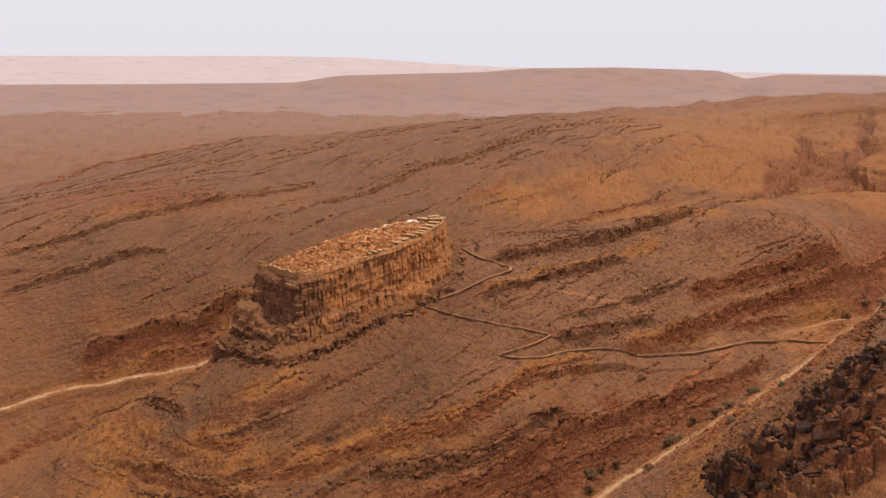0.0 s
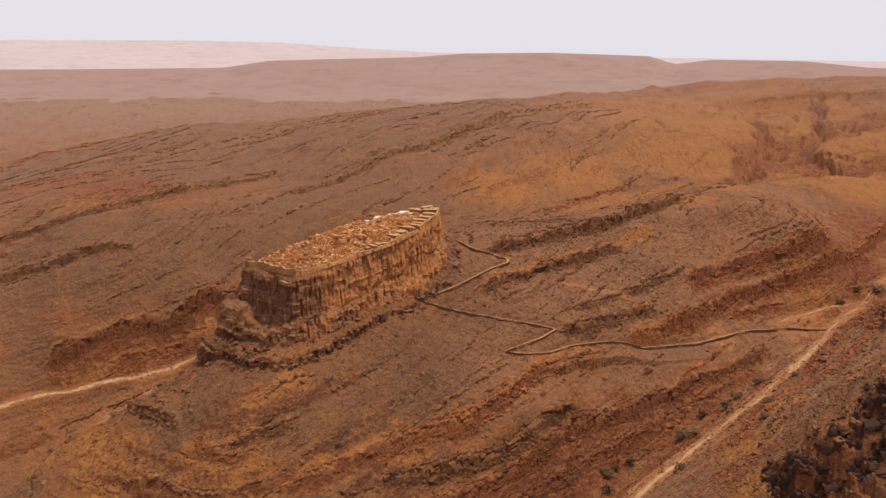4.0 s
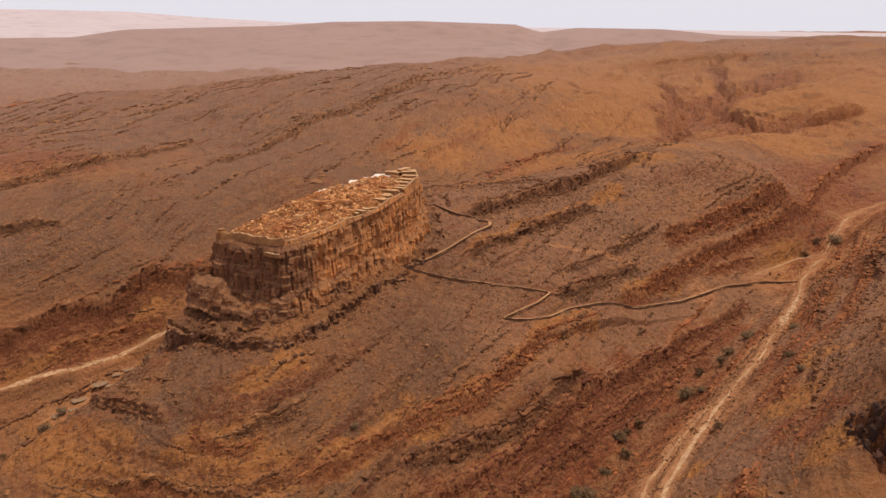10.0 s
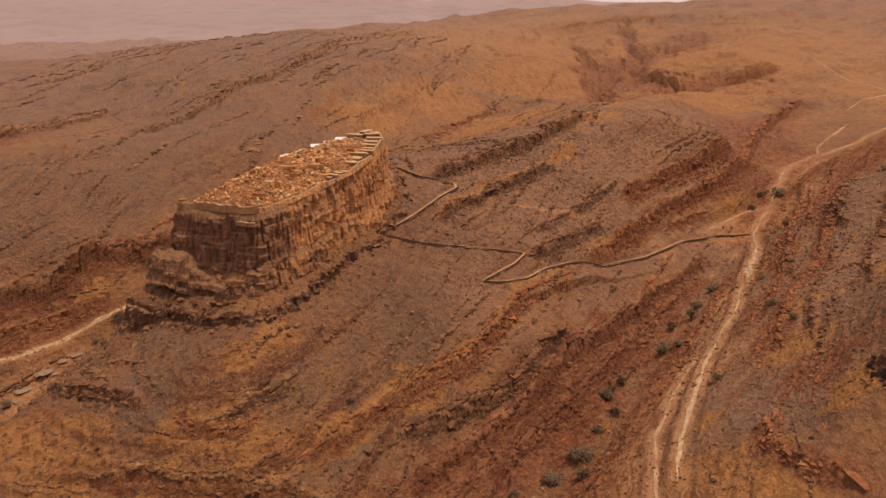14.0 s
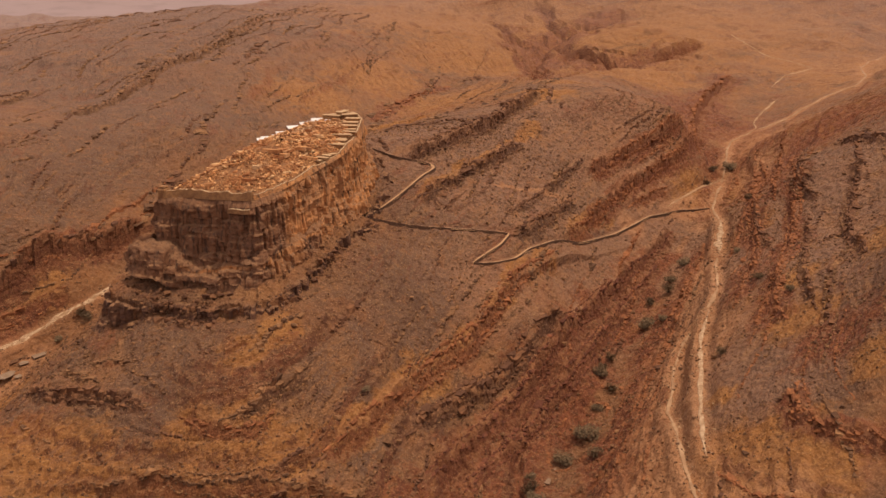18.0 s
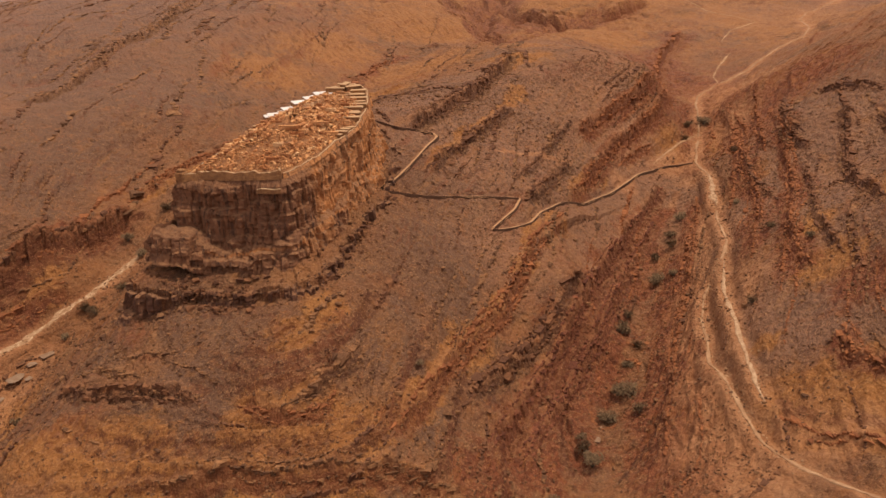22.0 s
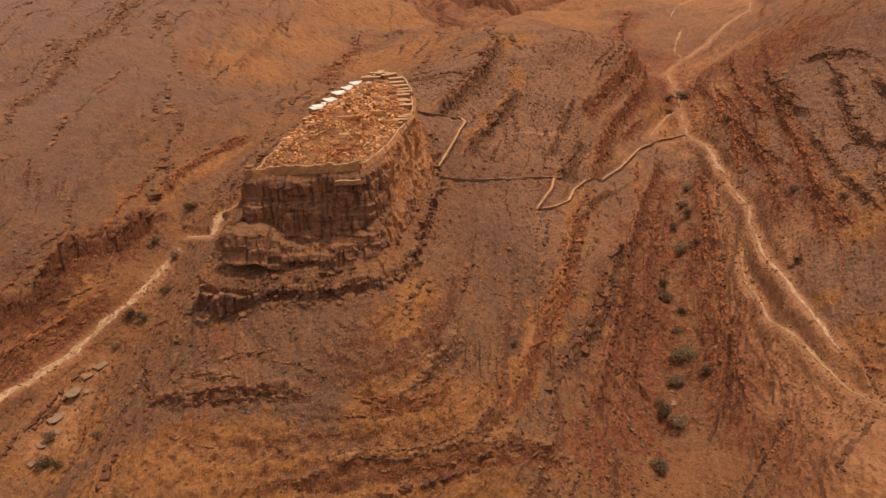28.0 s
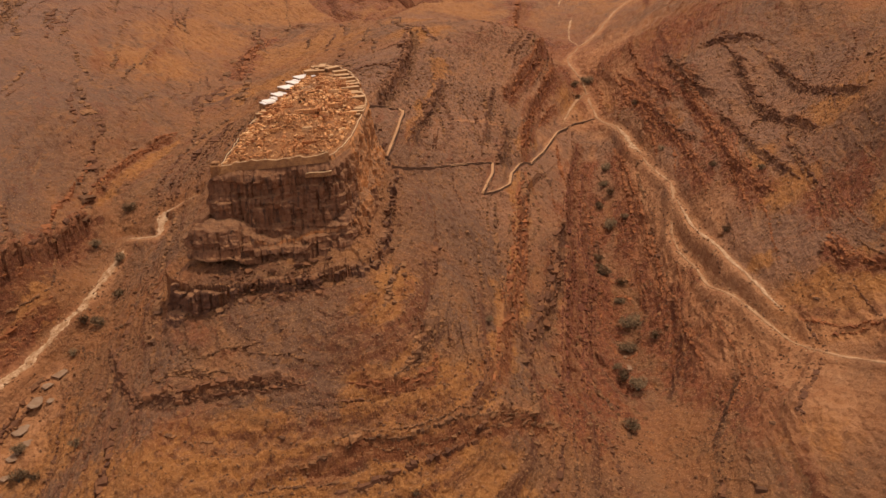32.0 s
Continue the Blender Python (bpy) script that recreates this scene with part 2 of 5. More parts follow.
BARK = make_plain("grey_brown_bark", (0.12, 0.09, 0.06), (0.06, 0.045, 0.03), 4.0)
# ---- the lie of the land: crests, gullies and benches in plan, with their heights ----
RELIEF = {}
RELIEF["east_gully"] = [(-70, 165, -18), (-10, 187, -12), (12, 200, -9), (30, 226, -8), (60, 254, -1), (78, 262, 4.5), (102, 283, 12), (128, 307, 21), (158, 335, 29), (200, 362, 38), (318, 412, 54), (420, 450, 64)]
RELIEF["mule_track_bank"] = [(5, 167, 2.5), (28, 171.5, 6.5), (38, 196, 9.5), (52, 212, 11), (72, 234, 14), (97, 262, 17), (120, 279, 25), (137, 301, 25)]
RELIEF["near_hillside"] = [(37, 175, 13), (48, 189, 18), (57, 174, 27), (76, 188, 34), (82, 206, 32), (99, 234, 31), (125, 226, 44), (133, 260, 40.6), (138, 273, 43), (165, 267, 58), (181, 329, 44.5), (230, 330, 58), (330, 360, 72)]
RELIEF["near_crag"] = [(71, 168, 39.5), (74, 158, 37), (72, 148, 35), (79, 167, 46), (81, 156, 41), (87, 171, 53), (89, 152, 45), (94, 167, 60), (104, 150, 55), (120, 175, 69), (70, 110, 34), (160, 200, 66)]
RELIEF["spur_toe"] = [(-49, 207, 5.5), (-23, 205, -1.5), (-22.5, 222, 9.7), (-46, 217, 14), (-66, 224, 10.5), (-87, 242, 8.4), (-114, 254, 1), (-57, 241, 24), (-34, 243, 27), (-23, 238, 23), (-95, 266, 11.5)]
RELIEF["spur_flank"] = [(40, 252, 14.2), (22, 270.5, 28), (39, 280.5, 31.6), (57.6, 284, 27.3), (18, 281.5, 35), (0, 285, 41), (26.3, 308, 49.2), (75, 321, 44.5), (106, 325, 40), (145, 343, 50.5), (-8, 271, 39)]
RELIEF["rock_foot"] = [(-41, 245, 27.6), (-60, 257, 25.5), (-75, 275, 22.6), (-73, 290, 23.5), (-55, 303, 30), (-30, 318, 42), (5, 317, 56)]
RELIEF["spur_crest"] = [(14, 330, 55), (40, 350, 54), (78, 380, 56), (113, 406, 58.4), (150, 440, 57), (190, 470, 56)]
RELIEF["west_gully"] = [(-170, 225, -26), (-130, 272, -15), (-108, 303, -6), (-88, 322, 6), (-66, 346, 18), (-42, 372, 31), (0, 402, 40), (46, 434, 42.4), (110, 478, 48), (180, 510, 54)]
RELIEF["west_slope"] = [(-100, 335, 14), (-88, 340, 25), (-82, 357, 28.7), (-127, 338, 33), (-117, 380, 50), (-64, 444, 51), (-20, 404.6, 45), (-9, 501, 60), (-66, 487, 52), (129, 485, 53), (220, 515, 59.5), (-7, 681, 77), (209, 592, 57), (227, 594, 56), (242, 515, 63.5), (205, 532, 55.5), (268, 528, 67.5), (156, 566, 67), (124, 531, 58.5), (278, 649, 71), (251, 560, 67), (250, 760, 89), (297, 766, 94.5), (-216, 500, 50), (-216, 660, 58)]
RELIEF["country"] = [(-420, 420, 28), (-420, 800, 8), (-330, 640, 32), (-170, 760, 50), (-60, 830, 58), (0, 1000, 52), (420, 900, 76), (330, 680, 89.5), (430, 620, 96.5), (560, 520, 97), (-700, 1300, 20), (300, 1400, 45), (900, 1200, 60), (420, 200, 92), (360, 0, 92), (200, 40, 72), (60, 60, 38), (-60, 60, 4), (-160, 120, -8), (-300, 200, -12), (-300, 40, 6), (-100, -150, 30), (250, -200, 85)]


def thin_plate(points):
    """A smooth sheet hung on the lines above."""
    c = np.array(points, float)
    k = lambda d2: 0.5 * d2 * np.log(d2 + 1e-9)
    n = len(c)
    d2 = ((c[:, None, :2] - c[None, :, :2]) ** 2).sum(2) / 1e4
    a = np.zeros((n + 3, n + 3))
    a[:n, :n] = k(d2) + np.eye(n) * 0.004
    a[:n, n] = a[n, :n] = 1
    a[:n, n + 1:] = c[:, :2] / 100
    a[n + 1:, :n] = a[:n, n + 1:].T
    w = np.linalg.solve(a, np.concatenate((c[:, 2], np.zeros(3))))

    def sheet(x, y):
        out = w[n] + w[n + 1] * x / 100 + w[n + 2] * y / 100
        for (px, py, _), wi in zip(c, w):
            out = out + wi * k(((x - px) ** 2 + (y - py) ** 2) / 1e4)
        return out
    return sheet


def along(line, step):
    """Points every step metres along a line in plan or space."""
    p = np.array(line, float)
    seg = np.linalg.norm(np.diff(p, axis=0), axis=1)
    s = np.concatenate(([0], np.cumsum(seg)))
    q = np.linspace(0, s[-1], max(2, int(s[-1] / step) + 1))
    return np.stack([np.interp(q, s, p[:, i]) for i in range(p.shape[1])], 1)


SHEET = thin_plate([p for name, line in RELIEF.items() for p in (along(line, 22) if name in ("east_gully", "west_gully", "mule_track_bank", "spur_crest") else line)])


def lie(x, y):
    """Height of the land without its ledges and stones."""
    x, y = np.asarray(x, float), np.asarray(y, float)
    r = np.hypot(x - 60, y - 350)
    f = np.clip((r - 580) / 420, 0, 1)
    f = f * f * (3 - 2 * f)
    h = SHEET(np.clip(x, -900, 1100), np.clip(y, -300, 1500))
    return h * (1 - f) + 38 * f


# ---- noise and ledges ----
def lattice(ix, iy, seed):
    h = (ix.astype(np.int64) * 374761393 + iy.astype(np.int64) * 668265263 + seed * 974634777) & 0xFFFFFFFF
    h = ((h ^ (h >> 13)) * 1274126177) & 0xFFFFFFFF
    return ((h ^ (h >> 16)) & 0xFFFF) / 65535.0


def rough(x, y, size, octaves=4, seed=1, keep=0.5):
    """Fractal noise, about -1..1, with its largest waves of the given size in metres."""
    x, y = np.asarray(x, float), np.asarray(y, float)
    out, amp, tot = 0.0, 1.0, 0.0
    for o in range(octaves):
        u, v = x / size + 17.3 * o, y / size - 9.1 * o
        i, j = np.floor(u), np.floor(v)
        f, g = u - i, v - j
        f, g = f * f * (3 - 2 * f), g * g * (3 - 2 * g)
        a = lattice(i, j, seed + o) * (1 - f) + lattice(i + 1, j, seed + o) * f
        b = lattice(i, j + 1, seed + o) * (1 - f) + lattice(i + 1, j + 1, seed + o) * f
        out = out + amp * (2 * (a * (1 - g) + b * g) - 1)
        tot, amp, size = tot + amp, amp * keep, size * 0.5
    return out / tot


LEDGES = {}      # line in plan, drop in metres
LEDGES["hill_rib"] = ([(170, 322), (160, 307), (137, 284)], 1.8)
LEDGES["hill_rib_red"] = ([(184, 325), (165, 306), (148.6, 289.6), (130.8, 270.8)], 2.0)
LEDGES["hill_rib_dark"] = ([(128, 276), (116, 260), (108, 245)], 1.0)
LEDGES["crag_arc_blocks"] = ([(170, 298), (150.5, 281), (138.5, 269), (131, 251)], 1.7)
LEDGES["crag_arc_thin"] = ([(124, 249), (114, 238), (95, 220), (85, 208), (79, 198)], 1.1)
LEDGES["crag_arc_top"] = ([(162, 278), (159, 262), (158, 248)], 1.6)
LEDGES["east_cliff"] = ([(40, 184), (38, 175), (38, 165.7), (39.7, 155.6), (43, 146)], 1.2)
LEDGES["east_cliff_upper"] = ([(57, 180), (50, 172.5), (50.3, 164.3), (53, 150)], 2.6)
LEDGES["east_cliff_lower"] = ([(34, 176), (33.6, 165.5), (35, 157.6), (36, 148)], 0.9)
LEDGES["red_ridge_foot"] = ([(104, 312.5), (115, 317.5), (129, 323.5)], 2.2)
LEDGES["gully_wall_mid"] = ([(101, 289), (80, 275.5), (61, 261), (42, 244.5), (24, 232.5), (6, 219.5), (-9, 209)], 2.6)
LEDGES["gully_head"] = ([(-58, 365), (-50, 370), (-38, 378), (-25, 383.5), (-9, 387.5)], 2.4)
LEDGES["far_lobe_edge"] = ([(222, 545), (214, 522), (212, 503), (218, 490), (236, 489), (258, 493), (280, 500)], 6.0)
LEDGES["far_basin_edge"] = ([(132, 440), (150, 468), (172, 512), (182, 532), (200, 572), (215, 605)], 5.0)
LEDGES["dark_mid_thin"] = ([(44, 288.4), (58, 298.8), (75.7, 314.6), (92, 324.7)], 1.3)
LEDGES["dark_mid"] = ([(40, 279.5), (53, 287.7), (66, 298), (77, 306.6)], 2.8)
LEDGES["red_hook"] = ([(64, 288.5), (79, 300), (94, 309.5)], 3.0)
LEDGES["orange_far_band"] = ([(50, 433), (79, 468), (108, 486)], 3.0)
LEDGES["toe_patch"] = ([(-65, 233), (-58, 224.5), (-52, 221.5), (-46, 224)], 2.4)
LEDGES["west_scarp_lower"] = ([(-120, 320), (-106, 328), (-96, 331), (-82, 333)], 2.0)
LEDGES["toe_terrace"] = ([(-82, 267), (-77, 261), (-71, 256)], 0.8)
LEDGES["toe_step"] = ([(-90, 271), (-88, 269), (-84, 263), (-80, 256)], 0.9)
LEDGES["toe_edge"] = ([(-84, 304), (-86, 299), (-91, 285), (-96, 267), (-99, 263)], 1.6)
LEDGES["red_ridge"] = ([(90, 318), (100, 323.5), (112, 328.3), (130, 336), (146, 342.5), (154, 350)], 4.2)
LEDGES["red_ridge_lower"] = ([(78, 299.5), (94, 310.5), (106, 317.5), (126, 327.5), (142, 334.5), (160, 349.5), (168, 357)], 3.8)
LEDGES["orange_band"] = ([(56, 280), (40, 270), (25, 258), (10, 246.5), (-16, 229), (-40, 213)], 2.6)
LEDGES["dark_band"] = ([(46, 257), (24, 244), (1, 231), (-16, 221)], 2.8)
LEDGES["gully_wall"] = ([(117, 303), (104, 296), (81, 281.5), (57, 264.5), (36, 246.5), (17, 234.5), (0, 222), (-14, 211.5)], 4.2)
LEDGES["gully_wall_near"] = ([(118, 287), (98, 267), (77, 248), (61, 235), (42, 216), (30, 205), (20, 194)], 1.2)
LEDGES["dark_ridge"] = ([(18, 310), (37, 323), (64, 344), (85, 362), (102, 380)], 4.5)
LEDGES["dark_ridge_lower"] = ([(14, 292), (32, 303), (47, 313), (68, 329)], 2.8)
LEDGES["west_scarp"] = ([(-142, 313), (-129, 321), (-113.6, 330.3), (-97, 338.3), (-90, 341), (-80.5, 346), (-66, 355), (-56, 362)], 6.5)
LEDGES["front_ledge"] = ([(-97, 270), (-94.5, 267.5), (-90, 259.5), (-83, 254.5), (-76, 247), (-71, 240)], 2.2)
LEDGES["toe_ledge"] = ([(-84, 228), (-79, 224), (-71, 222), (-65, 216), (-59, 212), (-49, 209.5), (-30, 203)], 3.0)
LEDGES["toe_crest"] = ([(-57, 225), (-50, 226), (-45, 228), (-40, 230), (-35, 234)], 1.8)
LEDGES["crag_arc"] = ([(150, 256), (136.3, 244), (126.6, 236), (106.3, 215.3), (95.6, 200.8)], 2.6)
LEDGES["crag_arc_upper"] = ([(148, 242), (137, 229), (123, 215), (111, 202), (103, 191)], 1.9)
LEDGES["crag_step"] = ([(69.5, 165.5), (74, 162.5), (80, 161), (88, 160), (97, 160), (108, 163)], 6.0)
LEDGES["dark_far_slope"] = ([(-77, 444), (-68, 450), (-44, 490), (-5, 541), (45, 622), (110, 700)], 3.0)
LEDGES["dark_far_rim"] = ([(-156, 577), (-110, 606), (-63, 685), (20, 750)], 2.4)
LEDGES["dark_west_bed"] = ([(-201, 365), (-169, 366), (-139, 382), (-114, 435), (-89, 500)], 2.4)
LEDGES["dark_west_bed_lower"] = ([(-187, 339), (-153, 343), (-119, 356)], 2.5)
LEDGES["red_west_rim"] = ([(-285, 511), (-266, 559), (-250, 629), (-208, 665)], 3.0)
LEDGES["red_ridge_far"] = ([(164, 353), (181, 376.6), (204, 403.4), (225, 422.6), (259, 447)], 4.5)
LEDGES["hill_band"] = ([(174, 329), (146, 297), (124.5, 273.4), (112, 255), (98, 243), (80, 228)], 2.0)
LEDGES["hill_band_lower"] = ([(162, 297), (140, 272), (123, 253), (106, 237.5), (92, 226), (80.7, 214), (75, 203)], 2.4)


def to_line(x, y, line):
    """Distance to a line in plan, signed (positive on its left), and the length along it."""
    best = np.full(np.shape(x), 1e9)
    side, run = np.zeros(np.shape(x)), np.zeros(np.shape(x))
    s0 = 0.0
    for (ax, ay), (bx, by) in zip(line, line[1:]):
        dx, dy = bx - ax, by - ay
        ln = math.hypot(dx, dy)
        t = np.clip(((x - ax) * dx + (y - ay) * dy) / ln ** 2, 0, 1)
        d = np.hypot(x - ax - t * dx, y - ay - t * dy)
        sg = np.sign(dx * (y - ay) - dy * (x - ax))
        m = d < best
        best = np.where(m, d, best)
        side = np.where(m, sg, side)
        run = np.where(m, s0 + t * ln, run)
        s0 += ln
    return best * side, run, s0


def uphill(line):
    """Whether the land rises to the left of a line."""
    p = np.array(line[len(line) // 2]), np.array(line[len(line) // 2 - 1])
    d = (p[0] - p[1]) / np.linalg.norm(p[0] - p[1])
    m, nrm = (p[0] + p[1]) / 2, np.array((-d[1], d[0]))
    a, b = m + 4 * nrm, m - 4 * nrm
    return 1 if lie(a[0], a[1]) > lie(b[0], b[1]) else -1


SIDES = {k: uphill(v[0]) for k, v in LEDGES.items()}


def bed_step(s, thick, a, b):
    p = s / thick - np.floor(s / thick)
    return thick * (np.where(p < a, p / a * b, b + (p - a) / (1 - a) * (1 - b)) - p)


ZONES = {}      # patches of the slopes in plan: x, y, radius
ZONES["orange"] = [(-70, 206, 14), (-90, 240, 10), (-98, 250, 7), (-54, 203, 10), (-112, 258, 10), (-64, 227, 6), (-49, 239.5, 5), (-40, 243, 5), (-52, 219, 8), (-60, 224, 5), (-44, 215, 6), (-84, 226, 8), (1, 157, 9), (41, 174, 7), (33, 168, 6), (104, 200, 9), (30, 200, 5), (120, 268, 6), (150, 320, 16), (-111, 294, 12), (76, 200, 7), (88, 216, 6), (38, 178, 7), (38, 171, 5), (36, 161, 6)]
ZONES["orange"] += [(30, 470, 20), (75, 500, 26), (140, 530, 34), (40, 400, 18), (90, 440, 30), (130, 410, 14), (215, 480, 50), (252, 550, 75), (323, 554, 90), (200, 640, 110), (330, 420, 60), (100, 372, 14), (-150, 400, 18)]
ZONES["orange"] += [(45, 174, 5), (41, 166, 6), (45, 158, 6), (66, 168.7, 4), (50, 194, 3), (42, 160, 8), (46, 168, 6)]
ZONES["ash"] = [(60, 300, 34), (105, 300, 30), (125, 345, 30), (95, 345, 34), (150, 390, 34), (30, 315, 26), (110, 240, 34), (135, 255, 26), (62, 205, 9), (55, 190, 10), (54, 180, 7), (67, 186, 11), (85, 205, 14), (40, 300, 26), (30, 265, 18), (55, 275, 20), (75, 215, 10)]     # pale grey-purple scree
ZONES["dusty"] = [(28, 172, 12), (20, 166, 12), (28, 186, 8), (8, 158, 14), (34, 160, 7)]
ZONES["dusty"] += [(59, 227, 5), (53, 221, 4.5), (62, 218, 5), (33, 192, 5), (36, 184, 5), (28, 180, 8), (-104, 309, 6), (-113, 300, 6), (-95, 315, 4), (128, 312, 6), (100, 305, 4), (128, 298, 6), (165, 320, 12), (200, 345, 20), (70, 222, 8)]
ZONES["red"] = [(45, 219, 7), (34, 208, 8), (22, 196, 8), (16, 184, 8), (4, 168, 9), (62, 266, 6), (35, 243, 7), (8, 222, 8), (-22, 204, 8), (30, 205, 9), (8, 215, 9), (70, 184, 8), (180, 300, 22), (-148, 425, 30), (-190, 470, 40), (218, 585, 26), (240, 605, 24), (200, 528, 24), (195, 555, 20), (205, 497, 14), (160, 480, 12), (190, 520, 16), (290, 625, 20), (230, 490, 12), (175, 340, 22), (160, 300, 16), (200, 385, 26)]
ZONES["grey"] = [(-56, 236, 10), (-66, 250, 15), (-75, 233, 7), (-67, 264, 12), (-85, 270, 10), (-9, 241, 12), (-43, 206, 7), (55, 187, 9), (86, 186, 10), (100, 222, 12), (120, 252, 14), (130, 225, 16), (-100, 288, 10), (-30, 232, 9), (0, 262, 14), (-80, 245, 10), (-96, 258, 8), (-72, 213, 7), (-112, 275, 12)]
ZONES["grey"] += [(-105, 352, 14), (-130, 345, 14), (-85, 358, 12), (20, 290, 16), (60, 335, 28), (69, 327, 20), (44, 300, 18), (84, 304, 10), (30, 322, 22), (120, 235, 15), (135, 255, 15), (105, 215, 11), (142, 226, 18), (150, 272, 15), (110, 228, 11), (95, 203, 9), (160, 250, 20), (84, 188, 12), (180, 275, 20), (66, 176, 9), (62, 194, 9), (66, 186, 9), (56, 180, 6), (50, 166, 7), (59, 172, 6), (-90, 375, 28), (-20, 430, 36), (-70, 405, 26), (-115, 364, 22), (-154, 359, 26), (-79, 521, 70), (-34, 560, 70), (-104, 547, 80), (-52, 468, 50), (-227, 582, 120), (-133, 486, 60), (0, 640, 90), (-20, 740, 120), (-200, 720, 150), (60, 610, 50), (195, 505, 10), (170, 299, 14), (110, 400, 16)]
BANDS = (   # beds of coloured rock along the slopes: line in plan, half width, red or orange
    (LEDGES["orange_band"][0], 2.6, "orange"), (LEDGES["gully_wall_near"][0], 4.2, "red"), (LEDGES["hill_band"][0], 3.2, "red"),
    (LEDGES["hill_band_lower"][0], 3.4, "red"), (LEDGES["red_ridge"][0], 2.4, "red"), (LEDGES["red_ridge_lower"][0], 2.2, "red"), (LEDGES["red_ridge_far"][0], 6.0, "red"),
    (LEDGES["west_scarp"][0], 2.6, "red"), ([(-142, 308), (-128, 316), (-113, 325.5), (-96, 333.5), (-82, 340)], 3.6, "orange"), ([(-128, 311.5), (-112.6, 320.5), (-96, 329), (-85, 333)], 2.2, "red"), (LEDGES["toe_ledge"][0], 2.6, "orange"), ([(-49, 209), (-40, 214), (-27, 221), (-15, 230)], 2.0, "orange"), (LEDGES["west_scarp_lower"][0], 2.5, "orange"), (LEDGES["east_cliff"][0], 2.2, "orange"), (LEDGES["east_cliff_upper"][0], 3.0, "red"), (LEDGES["east_cliff_lower"][0], 2.6, "orange"), (LEDGES["hill_rib"][0], 2.6, "red"), (LEDGES["hill_rib_red"][0], 3.2, "red"), (LEDGES["red_hook"][0], 2.6, "orange"), ([(-56, 364), (-46, 369), (-35, 374), (-22, 379), (-8, 383)], 3.6, "orange"), (LEDGES["toe_patch"][0], 4.0, "orange"), (LEDGES["orange_far_band"][0], 7.0, "red"), (LEDGES["red_west_rim"][0], 9.0, "red"),
    ([(-40, 213), (-52, 204), (-70, 190)], 4.0, "orange"), ([(130, 300), (150, 322), (175, 338), (205, 360)], 6.0, "red"), ([(14, 292), (50, 318), (85, 345)], 2.0, "orange"), ([(39, 301), (55, 301.5), (80, 307.7)], 0.8, "dusty"), ([(112, 298), (91, 284), (72, 270.5), (53, 255), (38, 243), (20, 230.5), (0, 216), (-14, 206)], 5.6, "red"), ([(94, 284), (72, 268), (45, 246), (21, 229), (-14, 203)], 7.5, "red"), ([(92, 268), (66, 242), (48, 224), (30, 205), (18, 186), (5, 166)], 5.5, "red"), ([(-64, 262), (-66, 247), (-69.5, 234), (-72, 224), (-74, 212)], 4.8, "grey"), ([(-16, 248), (-25, 231), (-26, 219), (-30, 206)], 4.5, "grey"), ([(12, 262), (2, 250), (-8, 240), (-14, 233)], 4.0, "grey"))


def zone(kind, x, y):
    wob = rough(x, y, 20, 4, 101) * 0.55
    out = np.zeros(np.shape(x))
    for cx, cy, r in ZONES[kind]:
        out = np.maximum(out, np.clip(1.5 - np.hypot(x - cx, y - cy) / r + wob, 0, 1))
    for line, half, tone in BANDS:
        if tone == kind:
            lx, ly = [p[0] for p in line], [p[1] for p in line]
            near = (x > min(lx) - 30) & (x < max(lx) + 30) & (y > min(ly) - 30) & (y < max(ly) + 30)
            if near.any():
                xx, yy = x[near], y[near]
                d, run, ln = to_line(xx, yy, line)
                w_ = half * (0.9 + 0.8 * rough(run, run * 0, 16, 2, 103))
                out[near] = np.maximum(out[near], np.clip(1.6 - np.abs(d + rough(xx, yy, 9, 3, 107) * 2.5) / w_, 0, 1) * np.clip(run / 5, 0, 1) * np.clip((ln - run) / 5, 0, 1))
    return out


BADLAND_GULLIES = ([(134, 440), (150, 470), (180, 526), (208, 570), (224, 607)], [(160, 480), (190, 492), (214, 488), (236, 492)], [(301, 624), (272, 608), (256, 617), (231, 600), (205, 560), (183, 525), (160, 480)], [(183, 525), (200, 575), (221, 625), (229, 670)], [(239, 491), (219, 492), (184, 468), (162, 461)], [(256, 617), (266, 656), (268, 684)], [(231, 600), (222, 560), (212, 535)])


CRAG_RIB = [(69, 166.5), (74, 164.5), (80, 164), (88, 166), (97, 169), (112, 176), (130, 186)]


